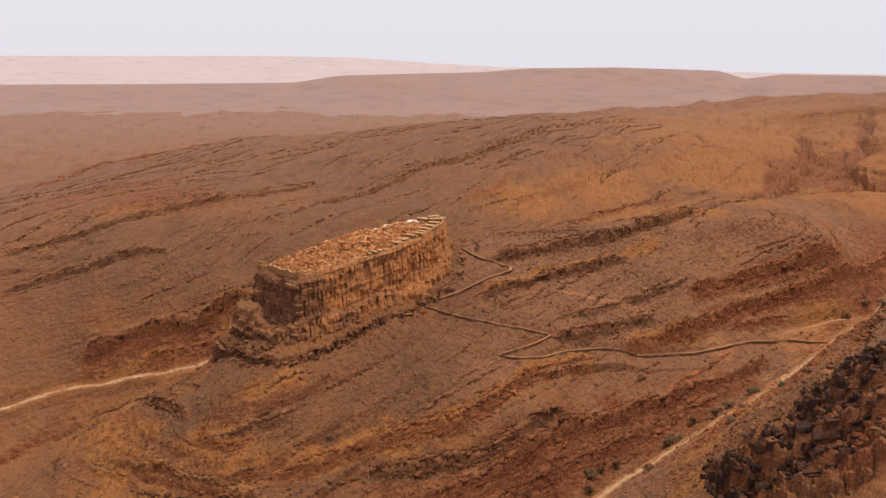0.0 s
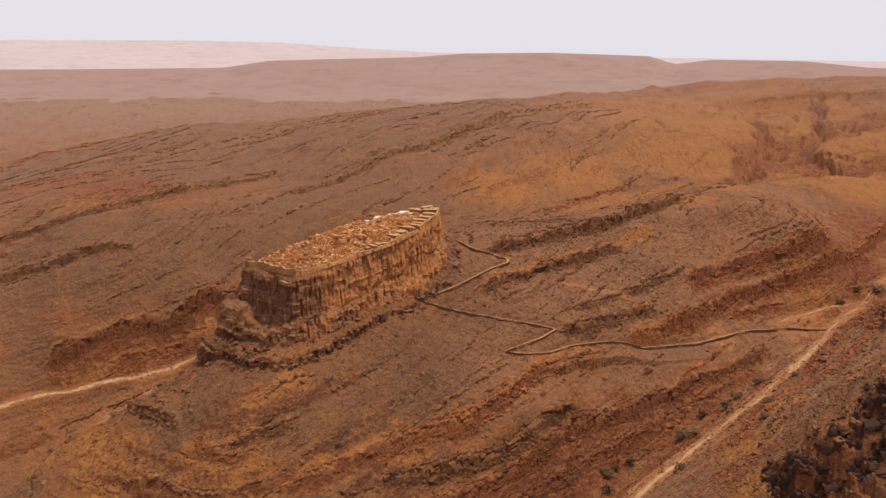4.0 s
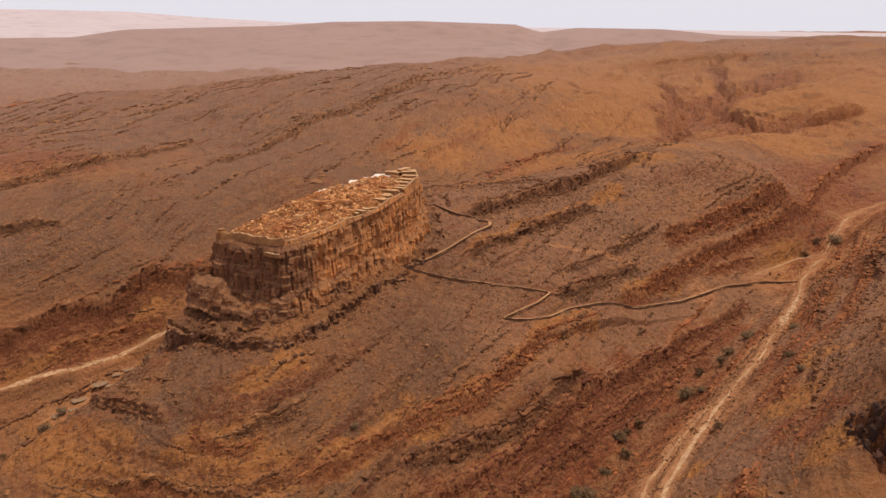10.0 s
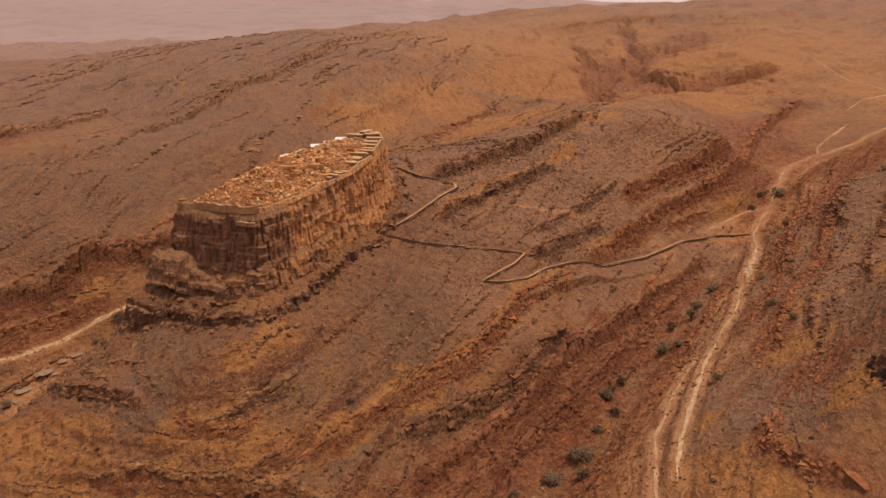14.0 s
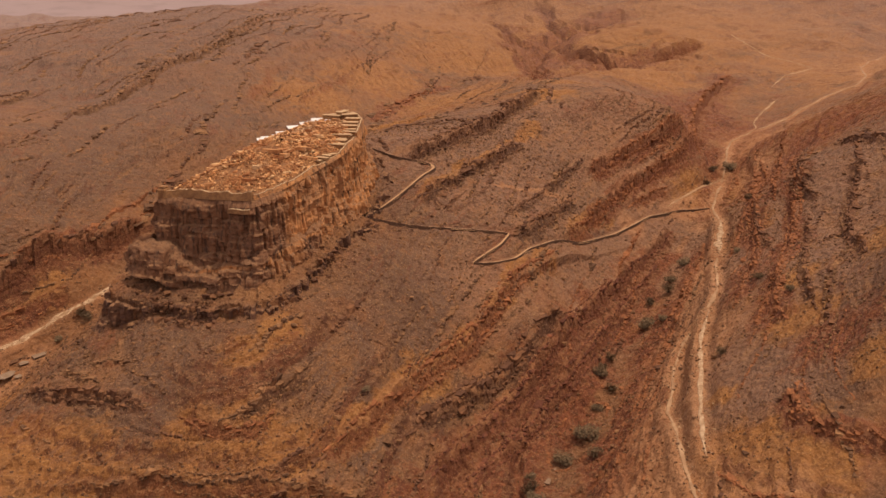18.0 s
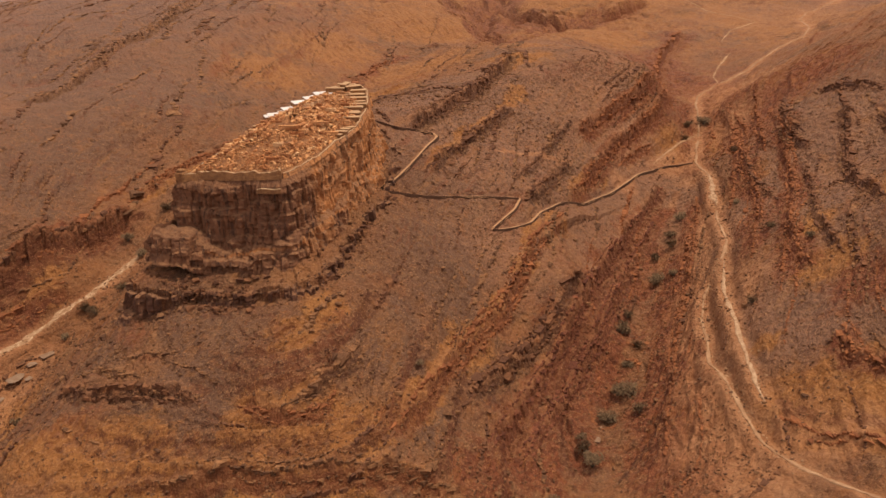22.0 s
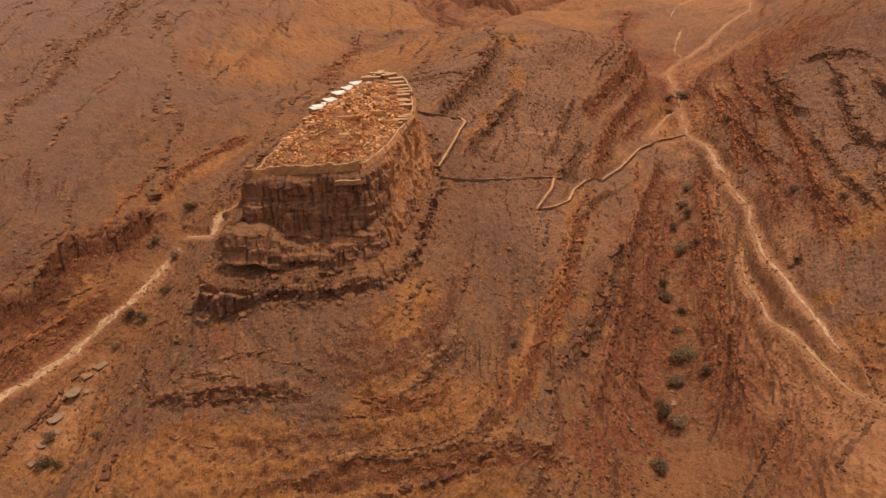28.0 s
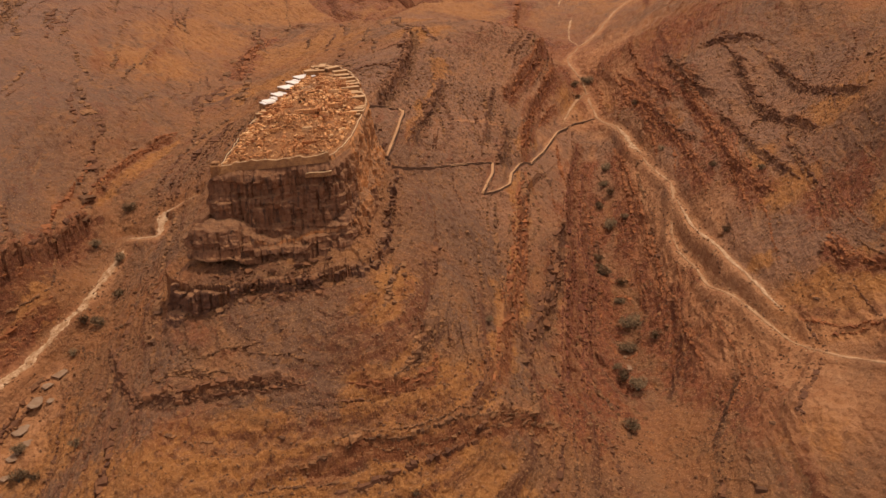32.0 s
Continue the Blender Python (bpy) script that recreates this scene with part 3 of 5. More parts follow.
def land(x, y, full=False):
    """Height of the stony ground with ledges; full: also how bare, how dark and how warm the rock is."""
    x, y = np.asarray(x, float), np.asarray(y, float)
    h = lie(x, y)
    e = 3.0
    slope = np.hypot(lie(x + e, y) - h, lie(x, y + e) - h) / e
    r = np.hypot(x - 20, y - 260)
    far = np.clip((r - 200) / 450, 0, 1)
    h = h + rough(x, y, 38, 4, 5) * (1.3 + 6 * far)
    wild = np.clip(1.3 - np.hypot(x - 230, y - 570) / 115, 0, 1)      # gullied badland
    cut = wild * np.clip(1 - np.abs(rough(x, y, 60, 4, 15, 0.6)) / 0.07, 0, 1) * 0.85
    for line in BADLAND_GULLIES:
        if wild.max() > 0:
            cut = np.maximum(cut, np.exp(-(to_line(x + rough(x, y, 25, 3, 27) * 12, y, line)[0] / 5.0) ** 2))
    h = h - 6 * cut + 4 * np.exp(-((x - 255) ** 2 + (y - 525) ** 2) / 26.0 ** 2)
    block = (lattice(np.floor(x / 2.3 + 0.4 * rough(x, y, 5, 1, 7)), np.floor(y / 2.3), 3) - 0.5)
    s = h - 0.19 * x - 0.17 * y + rough(x, y, 40, 4, 11, 0.55) * (2.0 + 4 * far) + block * 0.35
    q = 0.745 * x + 0.667 * y + rough(x, y, 25, 3, 19) * 6       # along the strike of the beds
    on = np.clip((slope - 0.10) / 0.2, 0, 1)
    g = 1 + 2.2 * far
    m1 = np.clip(rough(x, y, 70, 3, 21) * 1.8 + 0.5, 0, 1) * on
    n1 = rough(q / g * 0.7, s / g * 7.5, 26, 3, 31, 0.5)       # broken beds, some 3 m thick
    n2 = rough(q / g * 0.6, s / g * 10, 11, 3, 37, 0.5)         # thinner ones
    m2 = np.clip(rough(x, y, 45, 3, 33) * 1.8 + 0.6, 0.0, 1) * on * (1 - 0.55 * np.clip((x - 30) / 15, 0, 1) * np.clip((225 - y) / 15, 0, 1))
    calm = np.clip(1.5 - np.hypot((x - 60) / 1.5, y - 285) / 62, 0, 1)
    calm = np.maximum(calm, np.clip(1.5 - np.hypot((x + 100) / 1.6, y - 345) / 26, 0, 1))      # even scree on the spur's flank and above the western scarp
    m2 = m2 * (1 - 0.75 * calm)
    m1 = m1 * (1 - 0.6 * calm)
    big = 9.0 * g
    h = h + bed_step(s, big, 0.1, 0.4) * m1 * 0.45 + (np.tanh(12 * n1) * 0.6 * g + np.tanh(12 * n2) * 0.34 * g) * m2
    pq = s / big - np.floor(s / big)
    bare = np.clip(1.6 - np.abs(pq - 0.06) / 0.1, 0, 1) * m1
    bare = np.maximum(bare, np.clip(1.5 - np.abs(n1) * 9, 0, 1) * m2 * 0.65)
    bare = np.maximum(bare, np.clip(1.3 - np.abs(n2) * 9, 0, 1) * m2 * 0.55)
    dark = np.clip(rough(x, y, 45, 3, 77) * 1.6 + 0.5, 0, 1)
    crag, rim = np.zeros(x.shape), np.zeros(x.shape)
    near = (x > 60) & (x < 135) & (y > 125) & (y < 200)
    if near.any():      # a rib of dark rock, cliffed on its southern side
        d, run, ln = to_line(x[near], y[near], CRAG_RIB)
        d = d + rough(x[near], y[near], 8, 3, 73) * 3
        crag[near] = np.clip(np.where(d > 0, 3.2 - d, 14 + 0.25 * (x[near] - 70) + d) / 2.5, 0, 1) * np.clip((x[near] - 68.5) / 2, 0, 1)
    for k, (line, drop) in LEDGES.items():
        lx, ly = [p[0] for p in line], [p[1] for p in line]
        near = (x > min(lx) - 30) & (x < max(lx) + 30) & (y > min(ly) - 30) & (y < max(ly) + 30)
        if not near.any():
            continue
        xx, yy = x[near], y[near]
        d, run, ln = to_line(xx, yy, line)
        d = d * SIDES[k] + rough(xx, yy, 13, 3, 41) * (0.8 if "ridge" in k or "scarp" in k else 1.3) + block[near] * 0.4
        joint = lattice(np.floor(run / 1.5 + 0.3 * rough(xx, yy, 3, 2, 45)), np.floor(run * 0) + len(k), 43) - 0.5
        d = d + joint * (1.0 if drop > 1.7 else 0.5)
        hmod = drop * (0.85 + 0.75 * rough(run, run * 0 + len(k), 12, 3, 47)) * np.clip(run / 6, 0, 1) * np.clip((ln - run) / 6, 0, 1)
        tone = 0.85 if "arc" in k else 0.95 if ("dark" in k or k == "crag_step" or "front" in k or "crest" in k or k in ("toe_edge", "toe_step")) else 0.3 if k in ("gully_wall", "gully_wall_mid", "west_scarp") else 0.15 if "ridge" in k else 0.18
        h[near] = h[near] + hmod * 0.6 * np.tanh(d / (0.5 if tone > 0.5 or "ridge" in k or "scarp" in k else 0.8)) * np.exp(-np.abs(d) / (2.0 * drop))
        w = np.exp(-((d + 0.35 * drop) / (0.45 * drop + 0.7)) ** 2) * np.clip(hmod, 0, 1)
        bare[near] = np.maximum(bare[near], w)
        # lit upper edge of the ledge, a painted highlight
        rim[near] = np.maximum(rim[near], np.exp(-((d - 1.0) / 0.8) ** 2) * np.clip(hmod / 2.5, 0, 1) * 0.55)
        dark[near] = dark[near] * (1 - w) + tone * w
    c1 = lattice(np.floor((x + 0.5 * y) / 3.4 + 0.6 * rough(x, y, 6, 2, 7)), np.floor((y - 0.4 * x) / 3.0), 13)
    c2 = lattice(np.floor((x - 0.3 * y) / 1.3), np.floor((y + 0.2 * x) / 1.5), 17)
    hc = h + (c1 - 0.5) * 1.4 + rough(x, y, 9, 3, 83) * 3.0
    tread = 4.2 + 0.8 * (c1 - 0.5)
    ps = hc / tread - np.floor(hc / tread)
    hc = hc + tread * (np.clip((ps - 0.62) / 0.3, 0, 1) - ps) * 0.9 + (c2 - 0.5) * 0.9
    h = h * (1 - crag) + hc * crag
    bare, dark = np.maximum(bare, crag * 0.9), dark * (1 - crag) + crag * np.clip(0.55 + 0.9 * rough(x, y, 7, 3, 85) + (h - 52) * 0.02, 0.1, 1)
    amp = np.clip(1.2 - far, 0.4, 1)
    red = np.clip(np.maximum(zone("red", x, y), cut * 1.6), 0, 1)
    warm = zone("orange", x, y)
    fins = (0.35 - np.abs(rough(0.3 * (0.79 * x + 0.61 * y), 0.79 * y - 0.61 * x, 2.4, 3, 121, 0.6))) * (1.9 * red + 0.6 * warm) + (0.35 - np.abs(rough(x, y, 3.0, 3, 123, 0.6))) * 0.7 * (red + warm)
    h = h + fins * np.clip(1.15 - far, 0, 1)
    rock_amp = 0.55 + 0.45 * bare
    stones = np.clip(rough(x, y, 1.9, 2, 61) - 0.12, 0, 1) * (0.55 + 0.5 * np.clip(rough(x, y, 25, 3, 63) + 0.4, 0, 1))
    h = h + rough(x, y, 8, 4, 51) * 0.75 * amp + (0.4 - np.abs(rough(x, y, 4.0, 3, 69))) * 0.4 * amp + stones * 1.0 * amp * np.clip(slope * 4, 0.3, 1) + rough(x, y, 1.3, 2, 65) * 0.5 * rock_amp * amp + (0.4 - np.abs(rough(x, y, 3.2, 2, 67))) * 1.4 * bare * amp
    if not full:
        return h
    grey = zone("grey", x, y)
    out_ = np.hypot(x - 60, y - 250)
    haze_tint = np.maximum(np.clip((out_ - 620) / 380, 0, 1) * np.clip((260 - x) / 200, 0, 1), np.clip((out_ - 150) / 420, 0, 1) * 0.5 * (1 - 0.6 * wild))      # haze of the distance, painted into the land's colour
    # the dusty mask also carries the painted highlights of the ledge edges
    return h, bare, dark, warm, red, grey, haze_tint, np.maximum(zone("dusty", x, y), rim), zone("ash", x, y)


# ---- trails: lines in plan ----
TRAILS = {}
TRAILS["mule_track"] = ([(470, 470), (395, 455), (357, 446), (341, 437), (314, 407), (291, 392), (265, 386.5), (240, 377.5), (212, 370.5), (190, 362.5), (180, 353), (168, 338), (159, 329), (140, 311), (129, 293), (121, 283.5), (107, 267), (89.5, 245.5), (80, 238.5), (68, 232.5), (60, 225), (51, 213.5), (44, 206), (37, 192), (33.5, 186), (28.5, 174), (25, 161), (23.4, 149), (22, 125)], 0.65)
TRAILS["stream_bed_track"] = ([(82, 239), (69.4, 227), (54, 207), (40, 188.5), (36, 181)], 0.8)
TRAILS["fortress_path"] = ([(7, 314), (14, 309.5), (25.5, 308.2), (26, 306.4), (15.7, 298.3), (3, 290), (-3.6, 285), (-5, 283.2), (5, 283), (16.5, 283), (39.8, 281), (34.8, 276.9), (22.5, 270.6), (29, 270), (36.4, 271.5), (45, 277.5), (54, 282.5), (65.6, 288), (81.9, 296.5), (97, 303.5), (114, 310.5), (128, 313.5), (139, 311)], 0.9)
TRAILS["west_track"] = ([(-175, 290), (-140, 306), (-114, 317), (-95, 324.5), (-79.5, 329), (-67, 337), (-58, 342), (-54.3, 346)], 2.4)
TRAILS["west_steps"] = ([(-54.3, 346), (-51, 333), (-44, 340), (-38, 331)], 1.7)
TRAILS["gully_branch"] = ([(122, 314.5), (137, 321.5), (149, 327), (160, 331)], 0.8)
TRAILS["gully_gravel"] = ([(130, 294), (127, 290.5), (117, 278.5), (110, 270)], 1.9)
TRAILS["hill_path"] = ([(211, 371), (221, 383.5), (237, 396.5), (258, 410)], 0.8)
TRAILS["plateau_path"] = ([(322, 527), (313, 500), (311, 484), (316, 447), (289, 440), (270, 428)], 0.8)


BANDS += (([(27, 172), (33, 190), (40, 206), (57, 225), (70, 236), (97, 262), (120, 279)], 4.2, "dusty"), ([(38, 190), (48, 204), (60, 217)], 2.5, "dusty"), (TRAILS["mule_track"][0], 2.4, "dusty"), (TRAILS["stream_bed_track"][0], 2.2, "dusty"), (TRAILS["west_track"][0], 2.2, "dusty"), (TRAILS["west_steps"][0], 2.6, "dusty"), (TRAILS["gully_gravel"][0], 3.5, "dusty"), ([(147, 320.5), (134.5, 318), (124, 315)], 2.4, "dusty"), ([(120, 299), (113, 294.5), (108, 292)], 1.6, "dusty"))


def smooth_line(line, step=1.0):
    q = along(line, step)
    k = np.hanning(5)
    k /= k.sum()
    out = q.copy()
    for i in range(q.shape[1]):
        out[:, i] = np.convolve(np.pad(q[:, i], 2, mode="edge"), k, "valid")
    return out


def trail_profile(line):
    q = smooth_line(line)
    wob = rough(q[:, 0], q[:, 1], 12, 2, 71) * 0.35
    d = np.gradient(q, axis=0)
    d /= np.linalg.norm(d, axis=1)[:, None]
    q = q + np.stack((-d[:, 1], d[:, 0]), 1) * wob[:, None]
    z = land(q[:, 0].copy(), q[:, 1].copy())
    base = lie(q[:, 0], q[:, 1])
    evened = lambda arr, n: np.convolve(np.pad(arr, n // 2, mode="edge"), np.hanning(n) / np.hanning(n).sum(), "valid")
    z = evened(base, 15) + 0.8 * evened(z - base, 19)
    return np.column_stack((q, z)), np.stack((-d[:, 1], d[:, 0]), 1)


PROFILES = {k: trail_profile(v[0]) for k, v in TRAILS.items()}


def downhill(prof, side):
    """On which side of a trail the land falls: 1 left, -1 right."""
    sg = np.where(lie(*(prof[:, :2] + side * 4).T) < lie(*(prof[:, :2] - side * 4).T), 1.0, -1.0)
    k = np.hanning(9)
    return np.sign(np.convolve(np.pad(sg, 4, mode="edge"), k / k.sum(), "valid") + 1e-6)


DOWNHILL = {k: downhill(*v) for k, v in PROFILES.items()}
PROFILES["fortress_path"][0][:, 2] += 0.4
for key in ("mule_track", "stream_bed_track", "gully_gravel"):
    PROFILES[key][0][:, 2] += 0.3


def graded(inner, outer, a, b, step):
    """Grid lines: even between a and b, growing outwards to the outer limits."""
    mid = list(np.arange(a, b + step * 0.5, step))
    lo, s, v = [], step, a
    while v > inner:
        s = min(s * 1.035, 70)
        v -= s
        lo.append(v)
    hi, s, v = [], step, mid[-1]
    while v < outer:
        s = min(s * 1.022, 70)
        v += s
        hi.append(v)
    return np.array(lo[::-1] + mid + hi)


def mesh(name, verts, faces, smooth=False):
    me = bpy.data.meshes.new(name)
    v = np.asarray(verts, np.float32)
    f = np.asarray(faces, np.int32)
    me.vertices.add(len(v))
    me.vertices.foreach_set("co", v.ravel())
    me.loops.add(f.size)
    me.loops.foreach_set("vertex_index", f.ravel())
    me.polygons.add(len(f))
    me.polygons.foreach_set("loop_start", np.arange(0, f.size, f.shape[1], dtype=np.int32))
    me.polygons.foreach_set("use_smooth", np.full(len(f), smooth))
    me.update(calc_edges=True)
    return me


def thing(name, data, mat, label, category, group="", kind=""):
    ob = new(name, data)
    if data is not None:
        data.materials.append(mat)
    return tagged(ob, label, category, group, kind)


def part(name, data, mat, parent, label=""):
    ob = new(name, data)
    if mat and not data.materials:
        data.materials.append(mat)
    ob.parent = parent
    return tagged(ob, label)


def sheet_faces(nr, nc):
    i = np.arange(nr - 1)[:, None] * nc + np.arange(nc - 1)[None, :]
    i = i.ravel()
    return np.stack((i, i + 1, i + nc + 1, i + nc), 1)


# ---- rim of the fortress rock ----
RIM = [(-59, 284), (-54.5, 280.8), (-48, 272), (-42.5, 266), (-40, 263.2), (-33.5, 265), (-24, 271), (-12, 280.5), (-3.5, 293), (1.2, 303), (1.5, 312), (-2, 315.5), (-11, 311.5), (-29, 304), (-39, 298.5), (-52, 289)]


def rim_height(x, y):
    return 56.7 + 0.182 * (x + 42) + 0.051 * (y - 265.5)


def closed(line, step):
    q = along(list(line) + [line[0]], step)[:-1]
    k = np.hanning(5)
    k /= k.sum()
    out = np.empty_like(q)
    for i in range(2):
        out[:, i] = np.convolve(np.concatenate((q[-2:, i], q[:, i], q[:2, i])), k, "valid")
    return out


def normals(q):
    d = np.roll(q, -1, 0) - np.roll(q, 1, 0)
    d /= np.linalg.norm(d, axis=1)[:, None]
    n = np.stack((d[:, 1], -d[:, 0]), 1)
    for _ in range(6):
        n = (np.roll(n, 1, 0) + n * 2 + np.roll(n, -1, 0)) / 4
    return n / np.linalg.norm(n, axis=1)[:, None]


RIMQ = closed(RIM, 0.45)
RIMN = normals(RIMQ)
RIMZ = rim_height(RIMQ[:, 0], RIMQ[:, 1])
FRONT = np.clip(RIMN @ np.array((-0.75, -0.66)) * 1.3, 0, 1)       # towards the valley
EAST = np.clip(RIMN @ np.array((0.66, -0.75)) * 1.3, 0, 1)
REACH = 0.42 + 0.58 * FRONT + 0.07 * EAST
footx, footy = RIMQ[:, 0] + RIMN[:, 0] * 17 * REACH, RIMQ[:, 1] + RIMN[:, 1] * 17 * REACH
FOOTZ = land(footx.copy(), footy.copy()) - 1.5
for _ in range(10):
    FOOTZ = (np.roll(FOOTZ, 1) + 2 * FOOTZ + np.roll(FOOTZ, -1)) / 4
DROP = RIMZ - 1.6 - FOOTZ


GX = graded(-4600, 4600, -125, 140, 0.46)
GY = graded(-700, 4700, 168, 345, 0.46)
gx, gy = np.meshgrid(GX, GY)
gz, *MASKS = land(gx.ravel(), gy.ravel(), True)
gz = gz.reshape(gx.shape)
# scree apron on the benches of the fortress rock
ix0, ix1 = np.searchsorted(GX, (-85, 20))
iy0, iy1 = np.searchsorted(GY, (238, 330))
ax, ay = gx[iy0:iy1, ix0:ix1].ravel(), gy[iy0:iy1, ix0:ix1].ravel()
az = gz[iy0:iy1, ix0:ix1].ravel().copy()
for c0 in range(0, len(ax), 4000):
    sl = slice(c0, c0 + 4000)
    d2 = (ax[sl, None] - RIMQ[None, ::2, 0]) ** 2 + (ay[sl, None] - RIMQ[None, ::2, 1]) ** 2
    i = d2.argmin(1) * 2
    off = ((ax[sl] - RIMQ[i, 0]) * RIMN[i, 0] + (ay[sl] - RIMQ[i, 1]) * RIMN[i, 1])
    west_ = np.clip((RIMQ[i] - (-50, 274)) @ np.array((-0.6, 0.8)) / 13, 0, 1) * FRONT[i]
    t = np.sign(off) * np.sqrt(d2.min(1)) / REACH[i] - 2.7 * west_
    ben = RIMZ[i] - 1.6 - DROP[i] * (np.interp(t, (-3, 4, 7.0, 12.6), (0.70, 0.70, 0.735, 0.82)) - 0.05 * west_) + 0.8 * rough(ax[sl], ay[sl], 3.5, 4, 5) + 0.5 * rough(ax[sl], ay[sl], 1.2, 2, 6)
    az[sl] = np.where((t > -3) & (t < 12.9), np.maximum(az[sl], ben), az[sl])
gz[iy0:iy1, ix0:ix1] = az.reshape(iy1 - iy0, ix1 - ix0)
for key, (prof, side) in PROFILES.items():      # cut the trails level across
    w = TRAILS[key][1] / 2
    dmin, zt, low_side = np.full(gx.shape, 1e9), np.zeros(gx.shape), np.zeros(gx.shape)
    for (px, py, pz), (sx, sy), sg_ in zip(prof, side, DOWNHILL[key]):
        i0, i1 = np.searchsorted(GX, (px - 6, px + 6))
        j0, j1 = np.searchsorted(GY, (py - 6, py + 6))
        d = np.hypot(gx[j0:j1, i0:i1] - px, gy[j0:j1, i0:i1] - py)
        m = d < dmin[j0:j1, i0:i1]
        dmin[j0:j1, i0:i1][m] = d[m]
        zt[j0:j1, i0:i1][m] = pz
        low_side[j0:j1, i0:i1][m] = (((gx[j0:j1, i0:i1] - px) * sx + (gy[j0:j1, i0:i1] - py) * sy) * sg_)[m]
    f = np.clip((w + 1.7 - dmin) / 1.1, 0, 1) if key == "fortress_path" else np.clip((w + 3.6 - dmin) / 2.8, 0, 1)
    if key == "fortress_path":      # built up on its lower side
        f = np.where(low_side > 0, np.clip((w + 0.2 - dmin) / 0.5, 0, 1), f)
        gz = np.where((low_side > 0) & (dmin < 4.5), np.minimum(gz, zt - 0.35 + 0.7 * np.clip(dmin - 1.2, 0, 4)), gz)
        gz = np.where((low_side > 0) & (dmin < 5.5), np.maximum(gz, zt - 0.5 - 0.55 * dmin), gz)
    f = f * f * (3 - 2 * f)
    gz = gz * (1 - f) + (zt - 0.16) * f


def ground_at(x, y):
    """Height of the finished ground mesh at one place or many."""
    x, y = np.asarray(x, float), np.asarray(y, float)
    i = np.clip(np.searchsorted(GX, x) - 1, 0, len(GX) - 2)
    j = np.clip(np.searchsorted(GY, y) - 1, 0, len(GY) - 2)
    f, g = (x - GX[i]) / (GX[i + 1] - GX[i]), (y - GY[j]) / (GY[j + 1] - GY[j])
    return (gz[j, i] * (1 - f) + gz[j, i + 1] * f) * (1 - g) + (gz[j + 1, i] * (1 - f) + gz[j + 1, i + 1] * f) * g


ground_mesh = mesh("ground", np.stack((gx, gy, gz), 2).reshape(-1, 3), sheet_faces(*gx.shape))
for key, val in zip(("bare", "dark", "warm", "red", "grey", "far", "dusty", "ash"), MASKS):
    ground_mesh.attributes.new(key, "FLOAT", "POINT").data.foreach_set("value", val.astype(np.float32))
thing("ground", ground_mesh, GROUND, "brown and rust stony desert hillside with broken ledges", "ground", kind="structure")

TRAIL_LABEL = {"mule_track": "pale dusty mule track beside the dry gully", "stream_bed_track": "pale bare gravel strip beside the track", "fortress_path": "zigzag dust path climbing to the rock fortress", "west_track": "pale straight track in the western gully", "west_steps": "pale stepped path below the rock", "gully_branch": "faint pale path branching off along the gully", "gully_gravel": "wide pale gravel patch on the mule track", "hill_path": "faint pale path up the far hill", "plateau_path": "thin pale path bending across the far slope"}
for key, (prof, side) in PROFILES.items():
    w = TRAILS[key][1] / 2
    wild_ = 0.5 if key == "fortress_path" else 1.9
    wl_ = w * np.clip(1 + wild_ * rough(prof[:, 0] * 1.7, prof[:, 1] * 1.7, 7, 5, 81, 0.7), 0.02, 2.6)
    wr_ = w * np.clip(1 + wild_ * rough(prof[:, 0] * 1.7, prof[:, 1] * 1.7, 7, 5, 87, 0.7), 0.02, 2.6)
    taper = np.clip(np.minimum(np.arange(len(prof)), len(prof) - 1 - np.arange(len(prof))) / 9, 0.08, 1)
    wl_, wr_ = wl_ * taper, wr_ * taper
    rows_ = []
    for off, dz in ((1.25, -0.2), (0.95, 0.0), (0.35, 0.03), (-0.35, 0.03), (-0.95, 0.0), (-1.25, -0.2)):
        ww = wl_ if off > 0 else wr_
        rows_.append(np.column_stack((prof[:, :2] + side * (off * ww)[:, None], prof[:, 2] + dz)))
    v = np.stack(rows_, 1)
    thing(key, mesh(key, v.reshape(-1, 3), sheet_faces(v.shape[0], v.shape[1])[:, ::-1]), {"stream_bed_track": SAND, "gully_gravel": SAND,  "west_track": SAND, "west_steps": SAND, "fortress_path": PATH_BROWN}.get(key, TRAIL), TRAIL_LABEL[key], "path", kind="structure")

# dry-stone retaining wall under the downhill edge of the climbing path
prof, side = PROFILES["fortress_path"]
w = TRAILS["fortress_path"][1] / 2
sg = DOWNHILL["fortress_path"]
cuts = [0] + [i for i in range(1, len(sg)) if sg[i] != sg[i - 1]] + [len(sg)]
for i0, i1 in zip(cuts, cuts[1:]):
    if i1 - i0 < 5:
        continue
    pr, sd = prof[i0:i1], side[i0:i1] * sg[i0:i1, None]
    jag = rough(pr[:, 0] * 3, pr[:, 1] * 3, 4, 3, 89)
    rows_ = [np.column_stack((pr[:, :2] + sd * (w * a), pr[:, 2] + dz + 0.1 * jag * (dz > -0.5))) for a, dz in ((0.85, -0.2), (0.9, 0.16), (1.25, 0.12), (1.4, -0.45), (1.6, -1.1))]
    v = np.stack(rows_, 1)
    thing("retaining_wall", mesh("retaining_wall", v.reshape(-1, 3), sheet_faces(v.shape[0], v.shape[1])[:, ::-1]), WALL_STONE, "low dry-stone retaining wall along the zigzag path", "wall", kind="structure")


